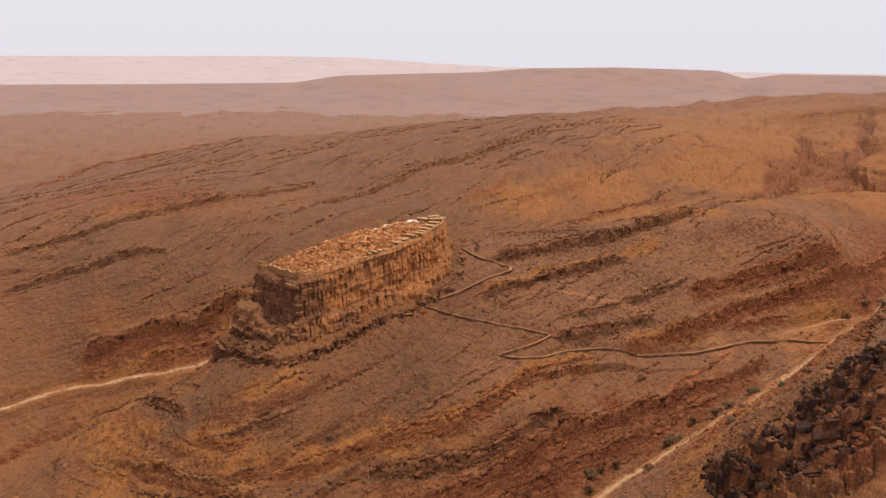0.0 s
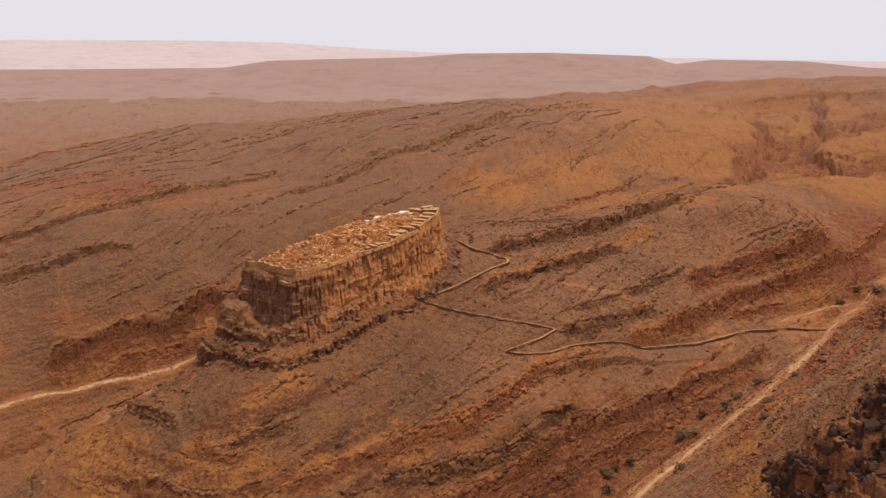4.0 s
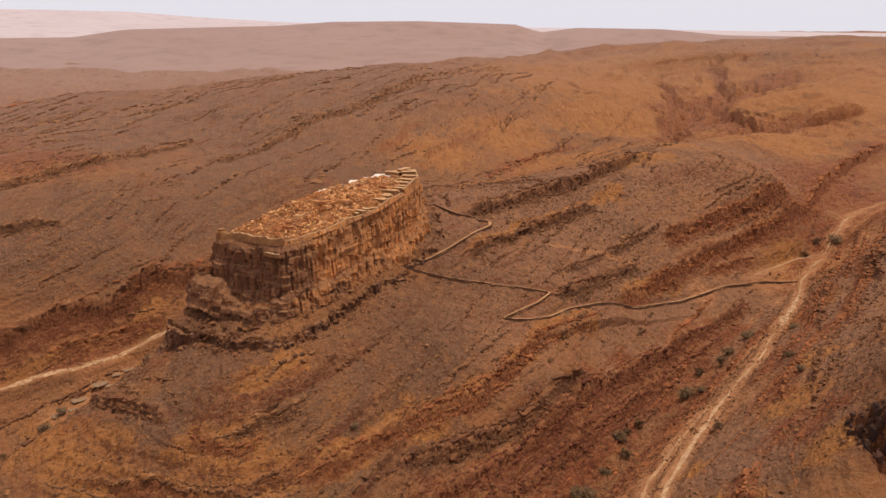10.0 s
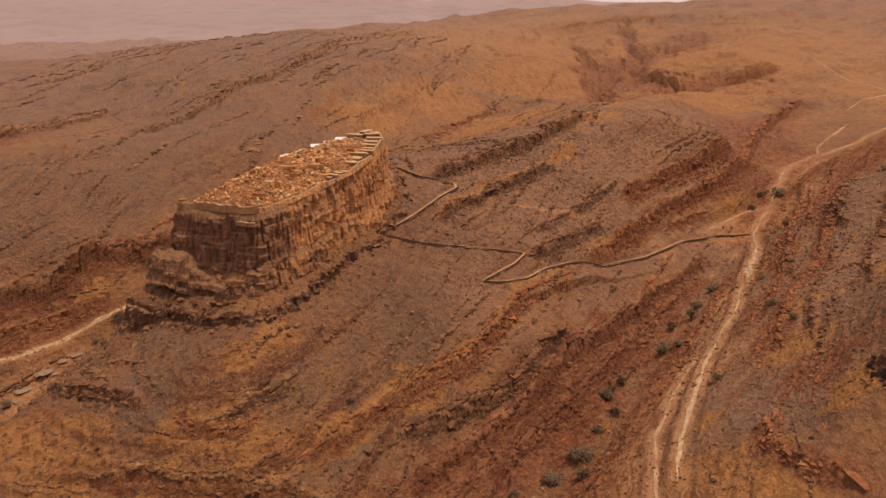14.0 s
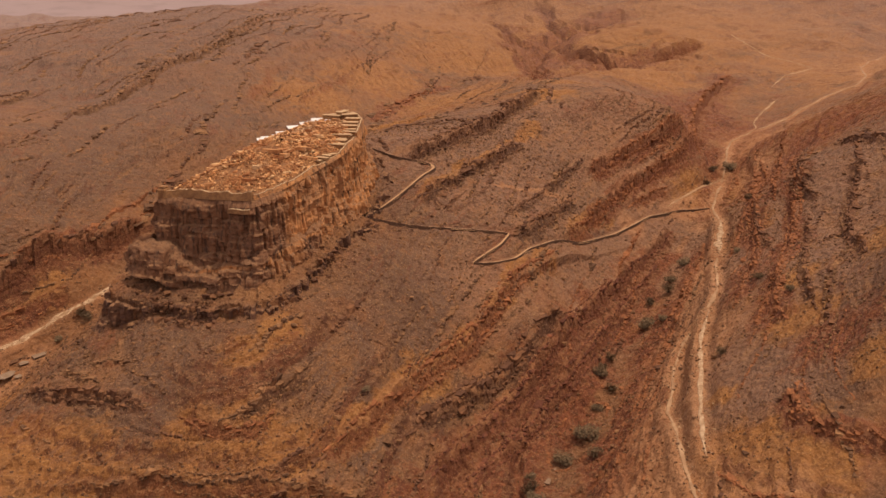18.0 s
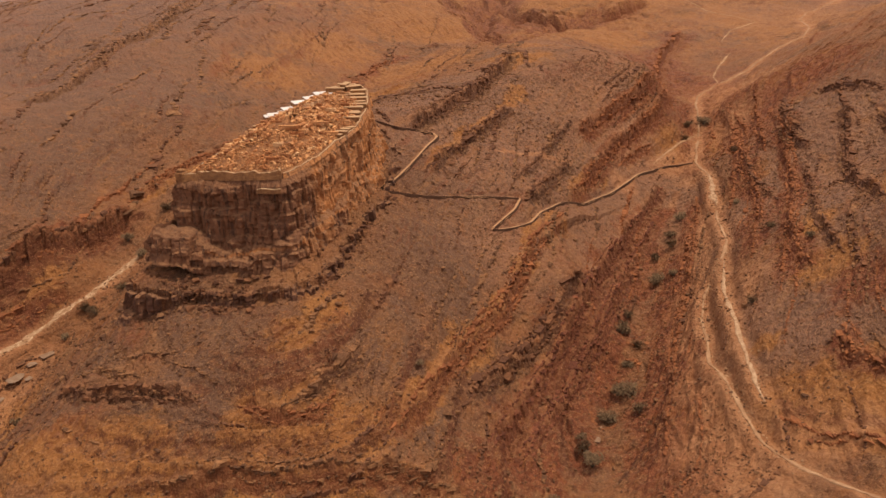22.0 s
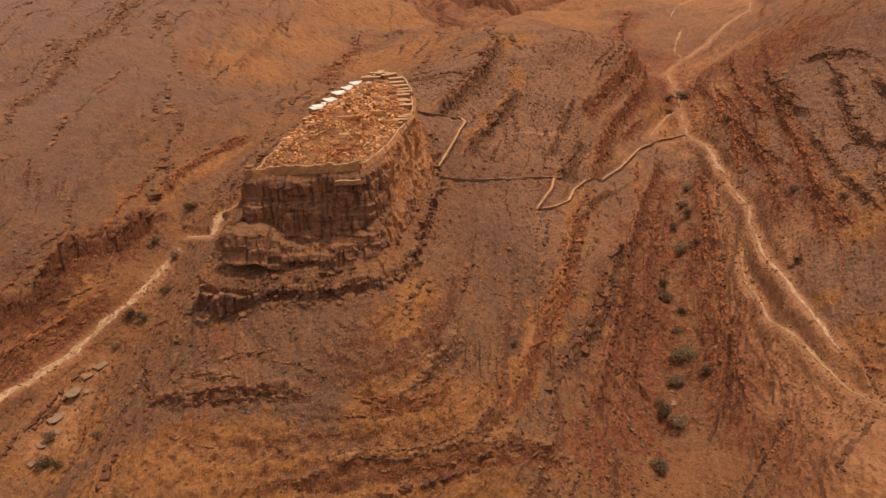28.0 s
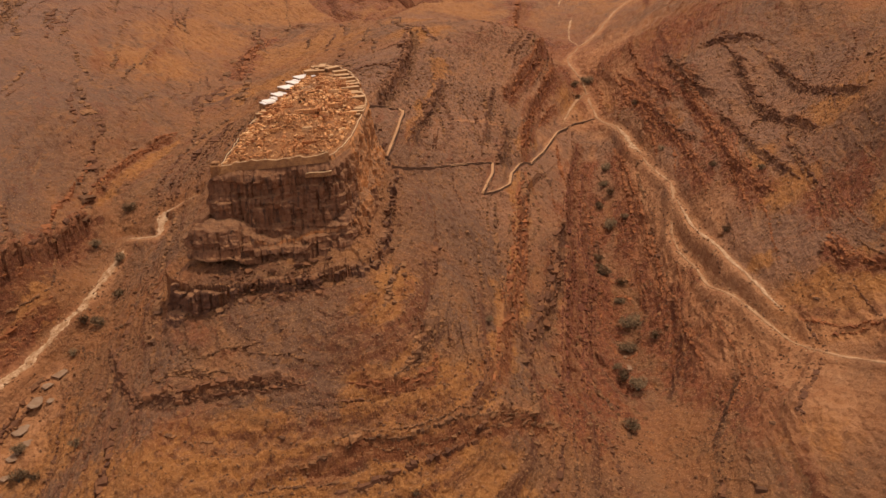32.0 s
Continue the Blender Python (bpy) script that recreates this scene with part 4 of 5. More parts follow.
# ---- the fortress rock ----
def cells(u, v, seed):
    """Blocky depth, one value to a block, for jointed rock."""
    row = np.floor(v)
    uu = u + lattice(row, row * 0, seed) * 7
    w = uu + 0.25 * np.sin(uu * 2.1 + row)
    i = np.floor(w)
    f = w - i
    edge = np.clip(np.minimum(f, 1 - f) * 6, 0, 1)
    return lattice(i, row, seed + 3) * 1.0, edge


LEFT = np.clip((RIMQ - (-50, 274)) @ np.array((-0.6, 0.8)) / 13, -1, 1) * FRONT      # towards the western corner


def cliff_band(profile, rows, seed, amp, col_w, row_h, push=0.0, raise_=0.0, ragged=1.0):
    """A ring of jointed rock between the profile's levels; push and raise_ move it out and up towards the western corner."""
    p = np.array(profile, float)
    t = np.linspace(0, 1, rows)
    ln = np.concatenate(([0], np.cumsum(np.hypot(np.diff(p[:, 0]), np.diff(p[:, 1]) * 26))))
    ln /= ln[-1]
    off, share = np.interp(t, ln, p[:, 0]), np.interp(t, ln, p[:, 1])
    jag = np.interp(t, ln, p[:, 2])
    # even steps along the middle of the band
    mid = RIMQ + RIMN * ((p[:, 0].mean() + push * np.clip(LEFT, 0, 1)) * REACH)[:, None]
    mid = np.concatenate((mid, mid[:1]))
    arc = np.concatenate(([0], np.cumsum(np.linalg.norm(np.diff(mid, axis=0), axis=1))))
    at = np.arange(0, arc[-1], 0.42)
    even = lambda f: np.interp(at, arc, np.append(f, f[0]))
    rq, rn = np.column_stack((even(RIMQ[:, 0]), even(RIMQ[:, 1]))), np.column_stack((even(RIMN[:, 0]), even(RIMN[:, 1])))
    rim_z, reach, drop, front, left, run = even(RIMZ), even(REACH), even(DROP), even(FRONT), even(LEFT), at
    west = np.clip(left, 0, 1)
    sweep = rough(run, run * 0, 14, 3, seed + 21)
    out = []
    for o, sh, j in zip(off, share, jag):
        z = rim_z - 1.6 - (sh - raise_ * west * min(1, sh * 4)) * drop + rough(run, run * 0 + sh * 9, 7, 3, seed + 7) * 1.0 * (0.3 + j) * ragged + rough(run, run * 0 + 4, 16, 3, seed + 17) * 2.2 * min(1, max(sh, 0) * 5) * min(1, max(0.8 - sh, 0.1) * 4)
        dep, edge = cells(run / col_w, (rim_z - z) / row_h + 0.9 * rough(run, run * 0, 8, 2, seed), seed)
        dep2, edge2 = cells(run / (col_w * 0.45), (rim_z - z) / (row_h * 0.4), seed + 9)
        beds_ = (rim_z - z) / 1.7 + 0.5 * rough(run, run * 0 + 2, 11, 3, seed + 5)
        shelf = lattice(np.floor(beds_), np.floor(run / 5 + 1.5 * rough(run, z, 6, 2, seed + 4)), seed + 15) - 0.5       # harder and softer beds
        d = j * amp * ((dep - 0.5) * (0.75 - 0.25 * front) + (dep2 - 0.5) * 0.25 - (1 - edge) * (0.62 - 0.22 * front) * (0.4 + 1.2 * lattice(np.floor(run / 4.3), np.floor(run * 0), seed + 31)) - (1 - edge2) * 0.15 + shelf * (0.5 + 0.25 * front))
        d = d + (rough(run, z * 1.0, 9, 4, seed + 2) * 1.1 + sweep * 1.5) * (0.3 + 0.7 * reach) * min(1, max(o, 0) / 3)
        d = d + rough(run * 1.0, z * 0.5, 1.8, 2, seed + 13) * 0.5 * j
        z = z + rough(run, o * reach, 2.2, 4, seed + 8, 0.6) * 1.1 * (1.1 - j) * min(1, max(o, 0) / 3)
        r = (o + push * west) * reach * (1 + 0.1 * rough(run, run * 0 + 3, 16, 2, 5)) + d
        out.append(np.column_stack((rq[:, 0] + rn[:, 0] * r, rq[:, 1] + rn[:, 1] * r, z)))
    v = np.stack(out, 0)
    v = np.concatenate((v, v[:, :1]), 1)
    me = mesh("cliff", v.reshape(-1, 3), sheet_faces(v.shape[0], v.shape[1]))
    run = np.append(run, 0)
    fr = np.append(front, front[0])
    lf = np.append(left, left[0])
    # varnish plus painted shade, strongest on the face towards the valley
    stain_shade = np.stack([np.clip(fr * 2.2 - 0.4 + 1.2 * rough(run, run * 0 + zz * 14, 9, 4, seed + 11) + (zz - 0.3) * 0.5, 0, 1) for zz in share], 0)
    seam = np.exp(-((share[:, None] - 0.60 - 0.02 * rough(run, run * 0, 6, 2, 5)) / 0.014) ** 2) * np.clip(0.8 - lf * 1.5 + rough(run, run * 0, 7, 2, 6), 0, 1)
    stain_shade = np.clip(stain_shade + 0.5 * np.clip(lf, 0, 1) * np.clip(share[:, None] - 0.25, 0, 1) * 3, 0, 1) * (1 - seam)
    me.attributes.new("varnish_shade", "FLOAT", "POINT").data.foreach_set("value", stain_shade.ravel().astype(np.float32))
    return me


rock = thing("fortress_rock", None, None, "flat-topped rock with ochre and dark jointed cliffs", "rock outcrop", kind="structure")
part("upper_cliff", cliff_band([(-1.0, -0.02, 0.1), (0.5, 0.0, 0.3), (1.6, 0.05, 0.6), (1.9, 0.08, 1), (2.3, 0.26, 1), (2.7, 0.28, 0.9), (3.0, 0.46, 1), (3.5, 0.49, 0.8), (4.0, 0.62, 0.9), (4.6, 0.70, 0.5)], 64, 101, 1.5, 1.8, 5.5, 0.0, 0.10), CLIFF_MAIN, rock, "ochre cliff with dark vertical joints")
part("middle_cliff", cliff_band([(0.5, 0.52, 0.0), (4.2, 0.55, 0.1), (6.0, 0.57, 0.8), (7.4, 0.71, 1), (8.2, 0.80, 0.6)], 36, 131, 2.0, 2.0, 4.5, 3.2, 0.19), CLIFF_MAIN, rock, "lower cliff band of dark and ochre rock")
part("foot_ledge", cliff_band([(9.0, 0.86, 0.0), (11.4, 0.815, 0.2), (13.2, 0.82, 0.8), (14.0, 0.90, 1), (14.8, 1.0, 1), (15.6, 1.06, 0.5), (17.5, 1.16, 0.0)], 44, 161, 2.5, 2.0, 7.0, 2.6, 0.03, 0.8), CLIFF_DARK, rock, "dark broken ledge round the foot")

# the top inside the walls: a low mound
def top_ring(f, lift):
    c = RIMQ.mean(0)
    q = c + (RIMQ - c) * f
    return np.column_stack((q, rim_height(q[:, 0], q[:, 1]) + lift + rough(q[:, 0], q[:, 1], 6, 3, 15) * 1.6 * min(1, 4 * (1 - f))))


rings = np.stack([top_ring(f, z) for f, z in ((1.0, -2.4), (0.97, -1.1), (0.9, -0.7), (0.75, 0.5), (0.55, 1.9), (0.3, 2.9), (0.05, 3.2))], 0)
rings = np.concatenate((rings, rings[:, :1]), 1)
part("summit", mesh("summit", rings.reshape(-1, 3), sheet_faces(rings.shape[0], rings.shape[1])), RUBBLE_EARTH, rock, "ochre earth and rubble summit")


# ---- walls of the fortress ----
def wall_strip(q, nrm, z_top, z_foot, thick, lean=0.0):
    """A wall along a line: outer face, top and inner face."""
    o = q + nrm * thick / 2
    i = q - nrm * thick / 2
    v = np.stack((np.column_stack((o + nrm * lean, z_foot)), np.column_stack((o + nrm * lean * 0.5, (z_top + z_foot) / 2)), np.column_stack((o, z_top)), np.column_stack((i, z_top)), np.column_stack((i, z_foot))), 1)
    f = sheet_faces(v.shape[0], v.shape[1])
    e = len(v) * 5 - 5
    caps = [[0, 1, 2, 3], [0, 3, 4, 4], [e + 3, e + 2, e + 1, e], [e + 4, e + 3, e, e]]
    f = [list(a) for a in f] + caps
    bm_ = bmesh.new()
    vs = [bm_.verts.new(p) for p in v.reshape(-1, 3)]
    for a in f:
        idx = list(dict.fromkeys(int(k) for k in a))
        bm_.faces.new([vs[k] for k in idx])
    bmesh.ops.recalc_face_normals(bm_, faces=bm_.faces)
    me = bpy.data.meshes.new("wall")
    bm_.to_mesh(me)
    bm_.free()
    return me


def rim_piece(a, b, out=0.0):
    """The part of the rim between two places, in order round it."""
    i = int(np.argmin(((RIMQ - a) ** 2).sum(1)))
    j = int(np.argmin(((RIMQ - b) ** 2).sum(1)))
    if j <= i:
        j += len(RIMQ)
    k = np.arange(i, j + 1) % len(RIMQ)
    return RIMQ[k] + RIMN[k] * out, RIMN[k]


fort = thing("fortress_wall", None, None, "tan masonry wall round the ruined hilltop granary", "wall")
for name, a, b, hgt, foot, mat in (
        ("front_wall", (-59, 284), (-40.5, 263.6), -0.1, 1.9, WALL_TAN),
        ("east_wall", (-40, 263.4), (-5, 291), -0.75, 1.8, CLIFF_MAIN),
        ("end_wall", (-5, 291.5), (-2, 315), 0.0, 3.0, CLIFF_MAIN),
        ("west_wall", (-3, 315.2), (-58, 285), -1.1, 3.0, WALL_STONE)):
    q, nr = rim_piece(np.array(a), np.array(b), 0.25 if name == "front_wall" else 0.0)
    zt = rim_height(q[:, 0], q[:, 1]) + hgt + rough(q[:, 0], q[:, 1], 5, 4, 33, 0.6) * (0.6 if name == "front_wall" else 1.0) + rough(q[:, 0], q[:, 1], 1.4, 2, 34) * 0.3
    zf = rim_height(q[:, 0], q[:, 1]) - foot
    w_ = part(name, wall_strip(q, nr, zt, zf, 0.9, 0.4), mat, fort)
    qc, nc = q, nr
    part("coping", wall_strip(qc, nc, zt + 0.08, zt - 0.05, 0.3 if name == "front_wall" else 0.2), COPING, w_, "worn mortar coping")


def box(w, d, h, z0=0.0, bevel=0.06, skew=0.0):
    bm_ = bmesh.new()
    bmesh.ops.create_cube(bm_, size=1)
    for v in bm_.verts:
        v.co = Vector((v.co.x * w + skew * v.co.y * d, v.co.y * d, z0 + (v.co.z + 0.5) * h))
    bmesh.ops.bevel(bm_, geom=bm_.edges[:], offset=bevel, segments=1, affect="EDGES")
    me = bpy.data.meshes.new("block")
    bm_.to_mesh(me)
    bm_.free()
    return me


# lower outwork under the front wall, with its pale rim
q, nr = rim_piece(np.array((-44, 267.6)), np.array((-40.3, 263.5)), 2.6)
zt = rim_height(q[:, 0], q[:, 1]) - 3.4 + rough(q[:, 0], q[:, 1], 2.5, 2, 35) * 0.5
outwork = thing("outwork_wall", None, None, "low broken masonry wall below the front wall", "wall")
w_ = part("masonry", wall_strip(q, nr, zt, zt - 1.0, 0.6, 0.15), WALL_TAN, outwork)
part("coping", wall_strip(q, nr, zt + 0.12, zt - 0.05, 0.42), COPING, w_, "pale mortar coping")
# corner turret on the valley side
turret = thing("corner_turret", None, None, "small tan masonry turret at the wall corner", "turret")
part("base", box(2.6, 2.4, 4.0, 0, 0.3), WALL_TAN, turret)
part("parapet", box(2.0, 1.8, 0.6, 3.99, 0.2), WALL_TAN, turret)
turret.matrix_basis = pose(-58.6, 284.2, rim_height(-58.6, 284.2) - 3.6, 0, 0, 40)


# ---- store rooms with flat roofs ----
def store_room(w, d, h, roof, label, group):
    e = thing("store_room", None, None, label, "store room", group)
    part("walls", box(w * 0.94, d * 0.92, h, 0, 0.05), WALL_TAN, e, "tan masonry walls")
    part("roof", box(w, d, 0.24, h - 0.01, 0.08, 0.12), roof, e)
    return e


rng = random.Random(4)
white_a = store_room(6.4, 4.3, 2.4, ROOF_WHITE, "store room with a whitish lime-washed flat roof", "whitish roofed store rooms")
white_b = store_room(5.4, 3.9, 2.2, ROOF_WHITE, "narrow store room with a whitish lime-washed flat roof", "whitish roofed store rooms")
tan_a = store_room(5.2, 1.9, 2.2, ROOF_TAN, "store room with a tan clay flat roof", "tan roofed store rooms")
tan_b = store_room(4.2, 1.7, 1.9, ROOF_TAN, "small store room with a tan clay flat roof", "tan roofed store rooms")


def along_rim(proto, a, b, count, inset, lift, second=None, turn=90):
    q, nr = rim_piece(np.array(a), np.array(b), -inset)
    for k in range(count):
        i = int((k + 0.5 + rng.uniform(-0.12, 0.12)) / count * (len(q) - 1))
        x, y = q[i]
        ang = math.degrees(math.atan2(nr[i][1], nr[i][0])) + turn + rng.uniform(-4, 4)
        m = pose(x + rng.uniform(-0.3, 0.3), y + rng.uniform(-0.3, 0.3), rim_height(x, y) - 1.7 + lift + rng.uniform(-0.25, 0.25), 0, 0, ang)
        src = second if (second and k % 2) else proto
        m = m @ Matrix.Diagonal((rng.uniform(0.75, 1.1), rng.uniform(0.85, 1.1), rng.uniform(0.9, 1.05), 1))
        if src in placed:
            copy_thing(src, m)
        else:
            src.matrix_basis = m
            placed.add(src)


placed = set()
along_rim(white_a, (-9, 312.3), (-29.5, 303.8), 10, 1.7, 0.15, white_b, 62)
along_rim(tan_a, (-11, 281.4), (1.4, 304), 13, 2.9, -0.1, tan_b, 0)
along_rim(tan_a, (1.4, 306), (-8, 312.8), 7, 2.8, 0.4, tan_b, 0)
along_rim(tan_b, (-20, 274.2), (-13.5, 279.2), 4, 2.0, -0.35, tan_b, 0)
along_rim(tan_a, (-32, 302.6), (-38, 299), 2, 1.8, -0.2, tan_b, 90)
along_rim(tan_a, (-1, 309), (-9, 306), 3, 4.4, 0.9, tan_b, 20)


# ---- loose rock ----
def rock_shapes(count, seed, flat=0.75, pts=13):
    r = random.Random(seed)
    out = []
    for _ in range(count):
        bm_ = bmesh.new()
        for _ in range(pts):
            v = Vector((r.uniform(-1, 1), r.uniform(-1, 1), r.uniform(-1, 1)))
            m_ = max(abs(c) for c in v)
            v = v / m_ * r.uniform(0.75, 1.0) * 0.5
            bm_.verts.new((v.x, v.y, v.z * flat))
        bmesh.ops.convex_hull(bm_, input=bm_.verts)
        for v in [v for v in bm_.verts if not v.link_faces]:
            bm_.verts.remove(v)
        bmesh.ops.triangulate(bm_, faces=bm_.faces)
        bm_.verts.index_update()
        out.append((np.array([v.co for v in bm_.verts]), np.array([[v.index for v in f.verts] for f in bm_.faces])))
        bm_.free()
    return out


SHAPES = rock_shapes(14, 3)
SLABS = rock_shapes(10, 9, 0.45)


def strew(name, xyz, size, shapes, mat, label, category, seed, stretch=0.4, sink=0.25, kind="stuff", turn=None, parent=None):
    r = np.random.RandomState(seed)
    vs, fs, base = [], [], 0
    for (x, y, z), s in zip(xyz, size):
        v, f = shapes[r.randint(len(shapes))]
        a = r.uniform(0, 2 * math.pi) if turn is None else turn + r.uniform(-0.3, 0.3)
        sx = s * (1 + r.uniform(-stretch, stretch))
        sy = s * (1 + r.uniform(-stretch, stretch))
        sz = s * (1 + r.uniform(-stretch, stretch))
        p = v * (sx, sy, sz)
        c, d = math.cos(a), math.sin(a)
        vs.append(np.column_stack((p[:, 0] * c - p[:, 1] * d + x, p[:, 0] * d + p[:, 1] * c + y, p[:, 2] + z + sz * (0.5 - sink) * 0.6)))
        fs.append(f + base)
        base += len(v)
    me = mesh(name, np.concatenate(vs), np.concatenate(fs))
    if parent is not None:
        return part(name, me, mat, parent, label)
    return thing(name, me, mat, label, category, kind=kind)


R = np.random.RandomState(12)


def field(n, x0, x1, y0, y1):
    x, y = R.uniform(x0, x1, n), R.uniform(y0, y1, n)
    keep = rough(x, y, 18, 3, 91) + R.uniform(-0.5, 0.5, n) > 0.0
    return x[keep], y[keep]


x, y = field(62000, -125, 150, 165, 350)
strew("scree", np.column_stack((x, y, ground_at(x, y))), 0.22 + 0.55 * R.uniform(0, 1, len(x)) ** 3, SHAPES, STONE_BROWN, "brown scree stones strewn over the slopes", "stones", 21)
x, y = field(2600, -125, 190, 165, 400)
strew("scree_blocks", np.column_stack((x, y, ground_at(x, y))), 0.6 + 1.0 * R.uniform(0, 1, len(x)) ** 4, SLABS, STONE_BROWN, "larger brown stones lying on the slopes", "stones", 22)

# ---- rock beds cropping out along the strike, as courses of jointed blocks ----
BOX = np.array([(i, j, k) for i in (-0.5, 0.5) for j in (-0.5, 0.5) for k in (-0.5, 0.5)])
BOXF = np.array([(0, 1, 3, 2), (4, 6, 7, 5), (0, 4, 5, 1), (2, 3, 7, 6), (0, 2, 6, 4), (1, 5, 7, 3)])
TRODDEN = np.concatenate([v[0][::2, :2] for v in PROFILES.values()])


LX, LY = np.arange(-480, 560, 4.0), np.arange(100, 960, 4.0)
LZ = lie(*np.meshgrid(LX, LY))
LDY, LDX = np.gradient(LZ, 4.0)


def strike(x, y):
    """Direction in plan along which the beds crop out, with the slope's rise to its left."""
    i, j = min(max(int((x + 480) / 4 + 0.5), 0), len(LX) - 1), min(max(int((y - 100) / 4 + 0.5), 0), len(LY) - 1)
    gxs, gys = LDX[j, i] - 0.19, LDY[j, i] - 0.17
    n_ = math.hypot(gxs, gys) + 1e-9
    return gys / n_, -gxs / n_, n_


def course_line(x, y, length, step):
    """A line that follows the outcrop of one bed from a place."""
    out = [(x, y)]
    for _ in range(int(length / step)):
        dx, dy, n_ = strike(x, y)
        if n_ < 0.08:
            break
        x, y = x + dx * step, y + dy * step
        out.append((x, y))
    return np.array(out)


class Courses:
    def __init__(self):
        self.v, self.f, self.n = [], [], 0

    def lay(self, q, size, rise, seed, up=1.0, gap=0.12):
        r = np.random.RandomState(seed)
        if len(q) < 3:
            return
        d = np.gradient(q, axis=0)
        d /= np.linalg.norm(d, axis=1)[:, None] + 1e-9
        nrm = np.stack((-d[:, 1], d[:, 0]), 1) * up      # uphill side
        fade = np.sin(np.linspace(0.12, math.pi - 0.12, len(q))) ** 0.5
        wob = rough(q[:, 0], q[:, 1], 8, 3, seed % 50) * size * 0.8
        q = q + nrm * wob[:, None]
        zs = ground_at(q[:, 0], q[:, 1])
        thick = rough(np.arange(len(q)) * 1.0, np.zeros(len(q)) + seed, 9, 3, 5)
        for i in range(len(q)):
            if r.uniform() < gap or thick[i] < -0.45:
                continue
            if ((TRODDEN - q[i]) ** 2).sum(1).min() < 6.5:
                continue
            k = fade[i] * (0.75 + 0.6 * max(thick[i], -0.3))
            size_i = size * math.exp(r.normal(-0.08, 0.42))
            l_, w_, h_ = size_i * r.uniform(0.8, 1.6), size_i * r.uniform(0.9, 1.6) * (0.6 + 0.4 * k), rise * k * r.uniform(0.7, 1.25)
            p = BOX * (1 + r.uniform(-0.55, 0.2, (8, 3))) * (l_, w_, h_ * 1.6)
            a = math.atan2(d[i, 1], d[i, 0]) + r.normal(0, 0.22)
            c_, s_ = math.cos(a), math.sin(a)
            off = nrm[i] * (w_ * 0.25 + r.normal(0, 0.2 * size))
            tilt = 0.21 * (p[:, 0] * (0.7 * d[i, 0] + 0.7 * d[i, 1]))
            self.v.append(np.column_stack((p[:, 0] * c_ - p[:, 1] * s_ + q[i, 0] + off[0], p[:, 0] * s_ + p[:, 1] * c_ + q[i, 1] + off[1], p[:, 2] + tilt + zs[i] + h_ * 0.12)))
            self.f.append(BOXF + self.n)
            self.n += 8

    def done(self, mat, label):
        thing("rock_beds", mesh("rock_beds", np.concatenate(self.v), np.concatenate(self.f)), mat, label, "rock ledges", kind="stuff")


beds = {"black": Courses(), "maroon": Courses(), "dark": Courses(), "red": Courses(), "brown": Courses()}
LEDGE_LOOK = {"dark_band": ("dark", 1.5, 1.3, 3), "dark_ridge": ("dark", 1.15, 1.1, 3), "dark_ridge_lower": ("dark", 0.9, 0.8, 2), "front_ledge": ("dark", 1.0, 1.0, 2), "toe_ledge": ("brown", 0.8, 0.8, 3), "toe_edge": ("dark", 1.0, 0.9, 2), "toe_step": ("brown", 0.8, 0.7, 2), "toe_terrace": ("brown", 0.7, 0.6, 1), "west_scarp_lower": ("red", 0.9, 0.8, 2),
              "toe_crest": ("brown", 1.0, 1.0, 3), "crag_arc": ("dark", 1.2, 0.9, 2), "crag_arc_upper": ("dark", 1.1, 0.9, 2), "crag_arc_thin": ("dark", 0.9, 0.8, 2), "crag_arc_top": ("dark", 1.3, 1.0, 3), "hill_rib": ("red", 0.9, 0.8, 2), "hill_rib_red": ("red", 1.0, 0.9, 2), "hill_rib_dark": ("dark", 0.9, 0.8, 2), "east_cliff_upper": ("red", 1.1, 0.8, 2), "east_cliff_lower": ("red", 0.8, 0.7, 2), "dark_mid": ("dark", 1.2, 1.0, 2), "dark_mid_thin": ("dark", 0.8, 0.7, 2), "red_hook": ("red", 0.9, 0.9, 2), "gully_head": ("red", 0.8, 0.7, 2), "red_ridge_foot": ("red", 0.8, 0.7, 2), "toe_patch": ("red", 0.9, 0.7, 2), "orange_far_band": ("red", 1.4, 1.2, 3), "hill_band": ("red", 0.9, 0.7, 3), "hill_band_lower": ("red", 0.9, 0.7, 3), "crag_step": ("black", 1.3, 1.3, 6), "red_ridge": ("red", 0.9, 1.2, 2), "red_ridge_lower": ("red", 0.9, 1.2, 2), "crag_arc_blocks": ("dark", 1.3, 1.1, 4),
              "orange_band": ("red", 1.0, 0.9, 4), "gully_wall": ("maroon", 0.8, 0.6, 3), "gully_wall_mid": ("maroon", 0.8, 0.6, 4), "gully_wall_near": ("red", 0.9, 0.6, 2), "west_scarp": ("dark", 1.2, 1.2, 1), "red_ridge_far": ("red", 1.4, 1.5, 1),
              "dark_far_slope": ("brown", 1.2, 0.7, 3), "dark_far_rim": ("dark", 1.4, 0.8, 2), "dark_west_bed": ("brown", 1.1, 0.7, 3), "dark_west_bed_lower": ("brown", 1.1, 0.7, 3), "red_west_rim": ("red", 1.6, 1.0, 3)}
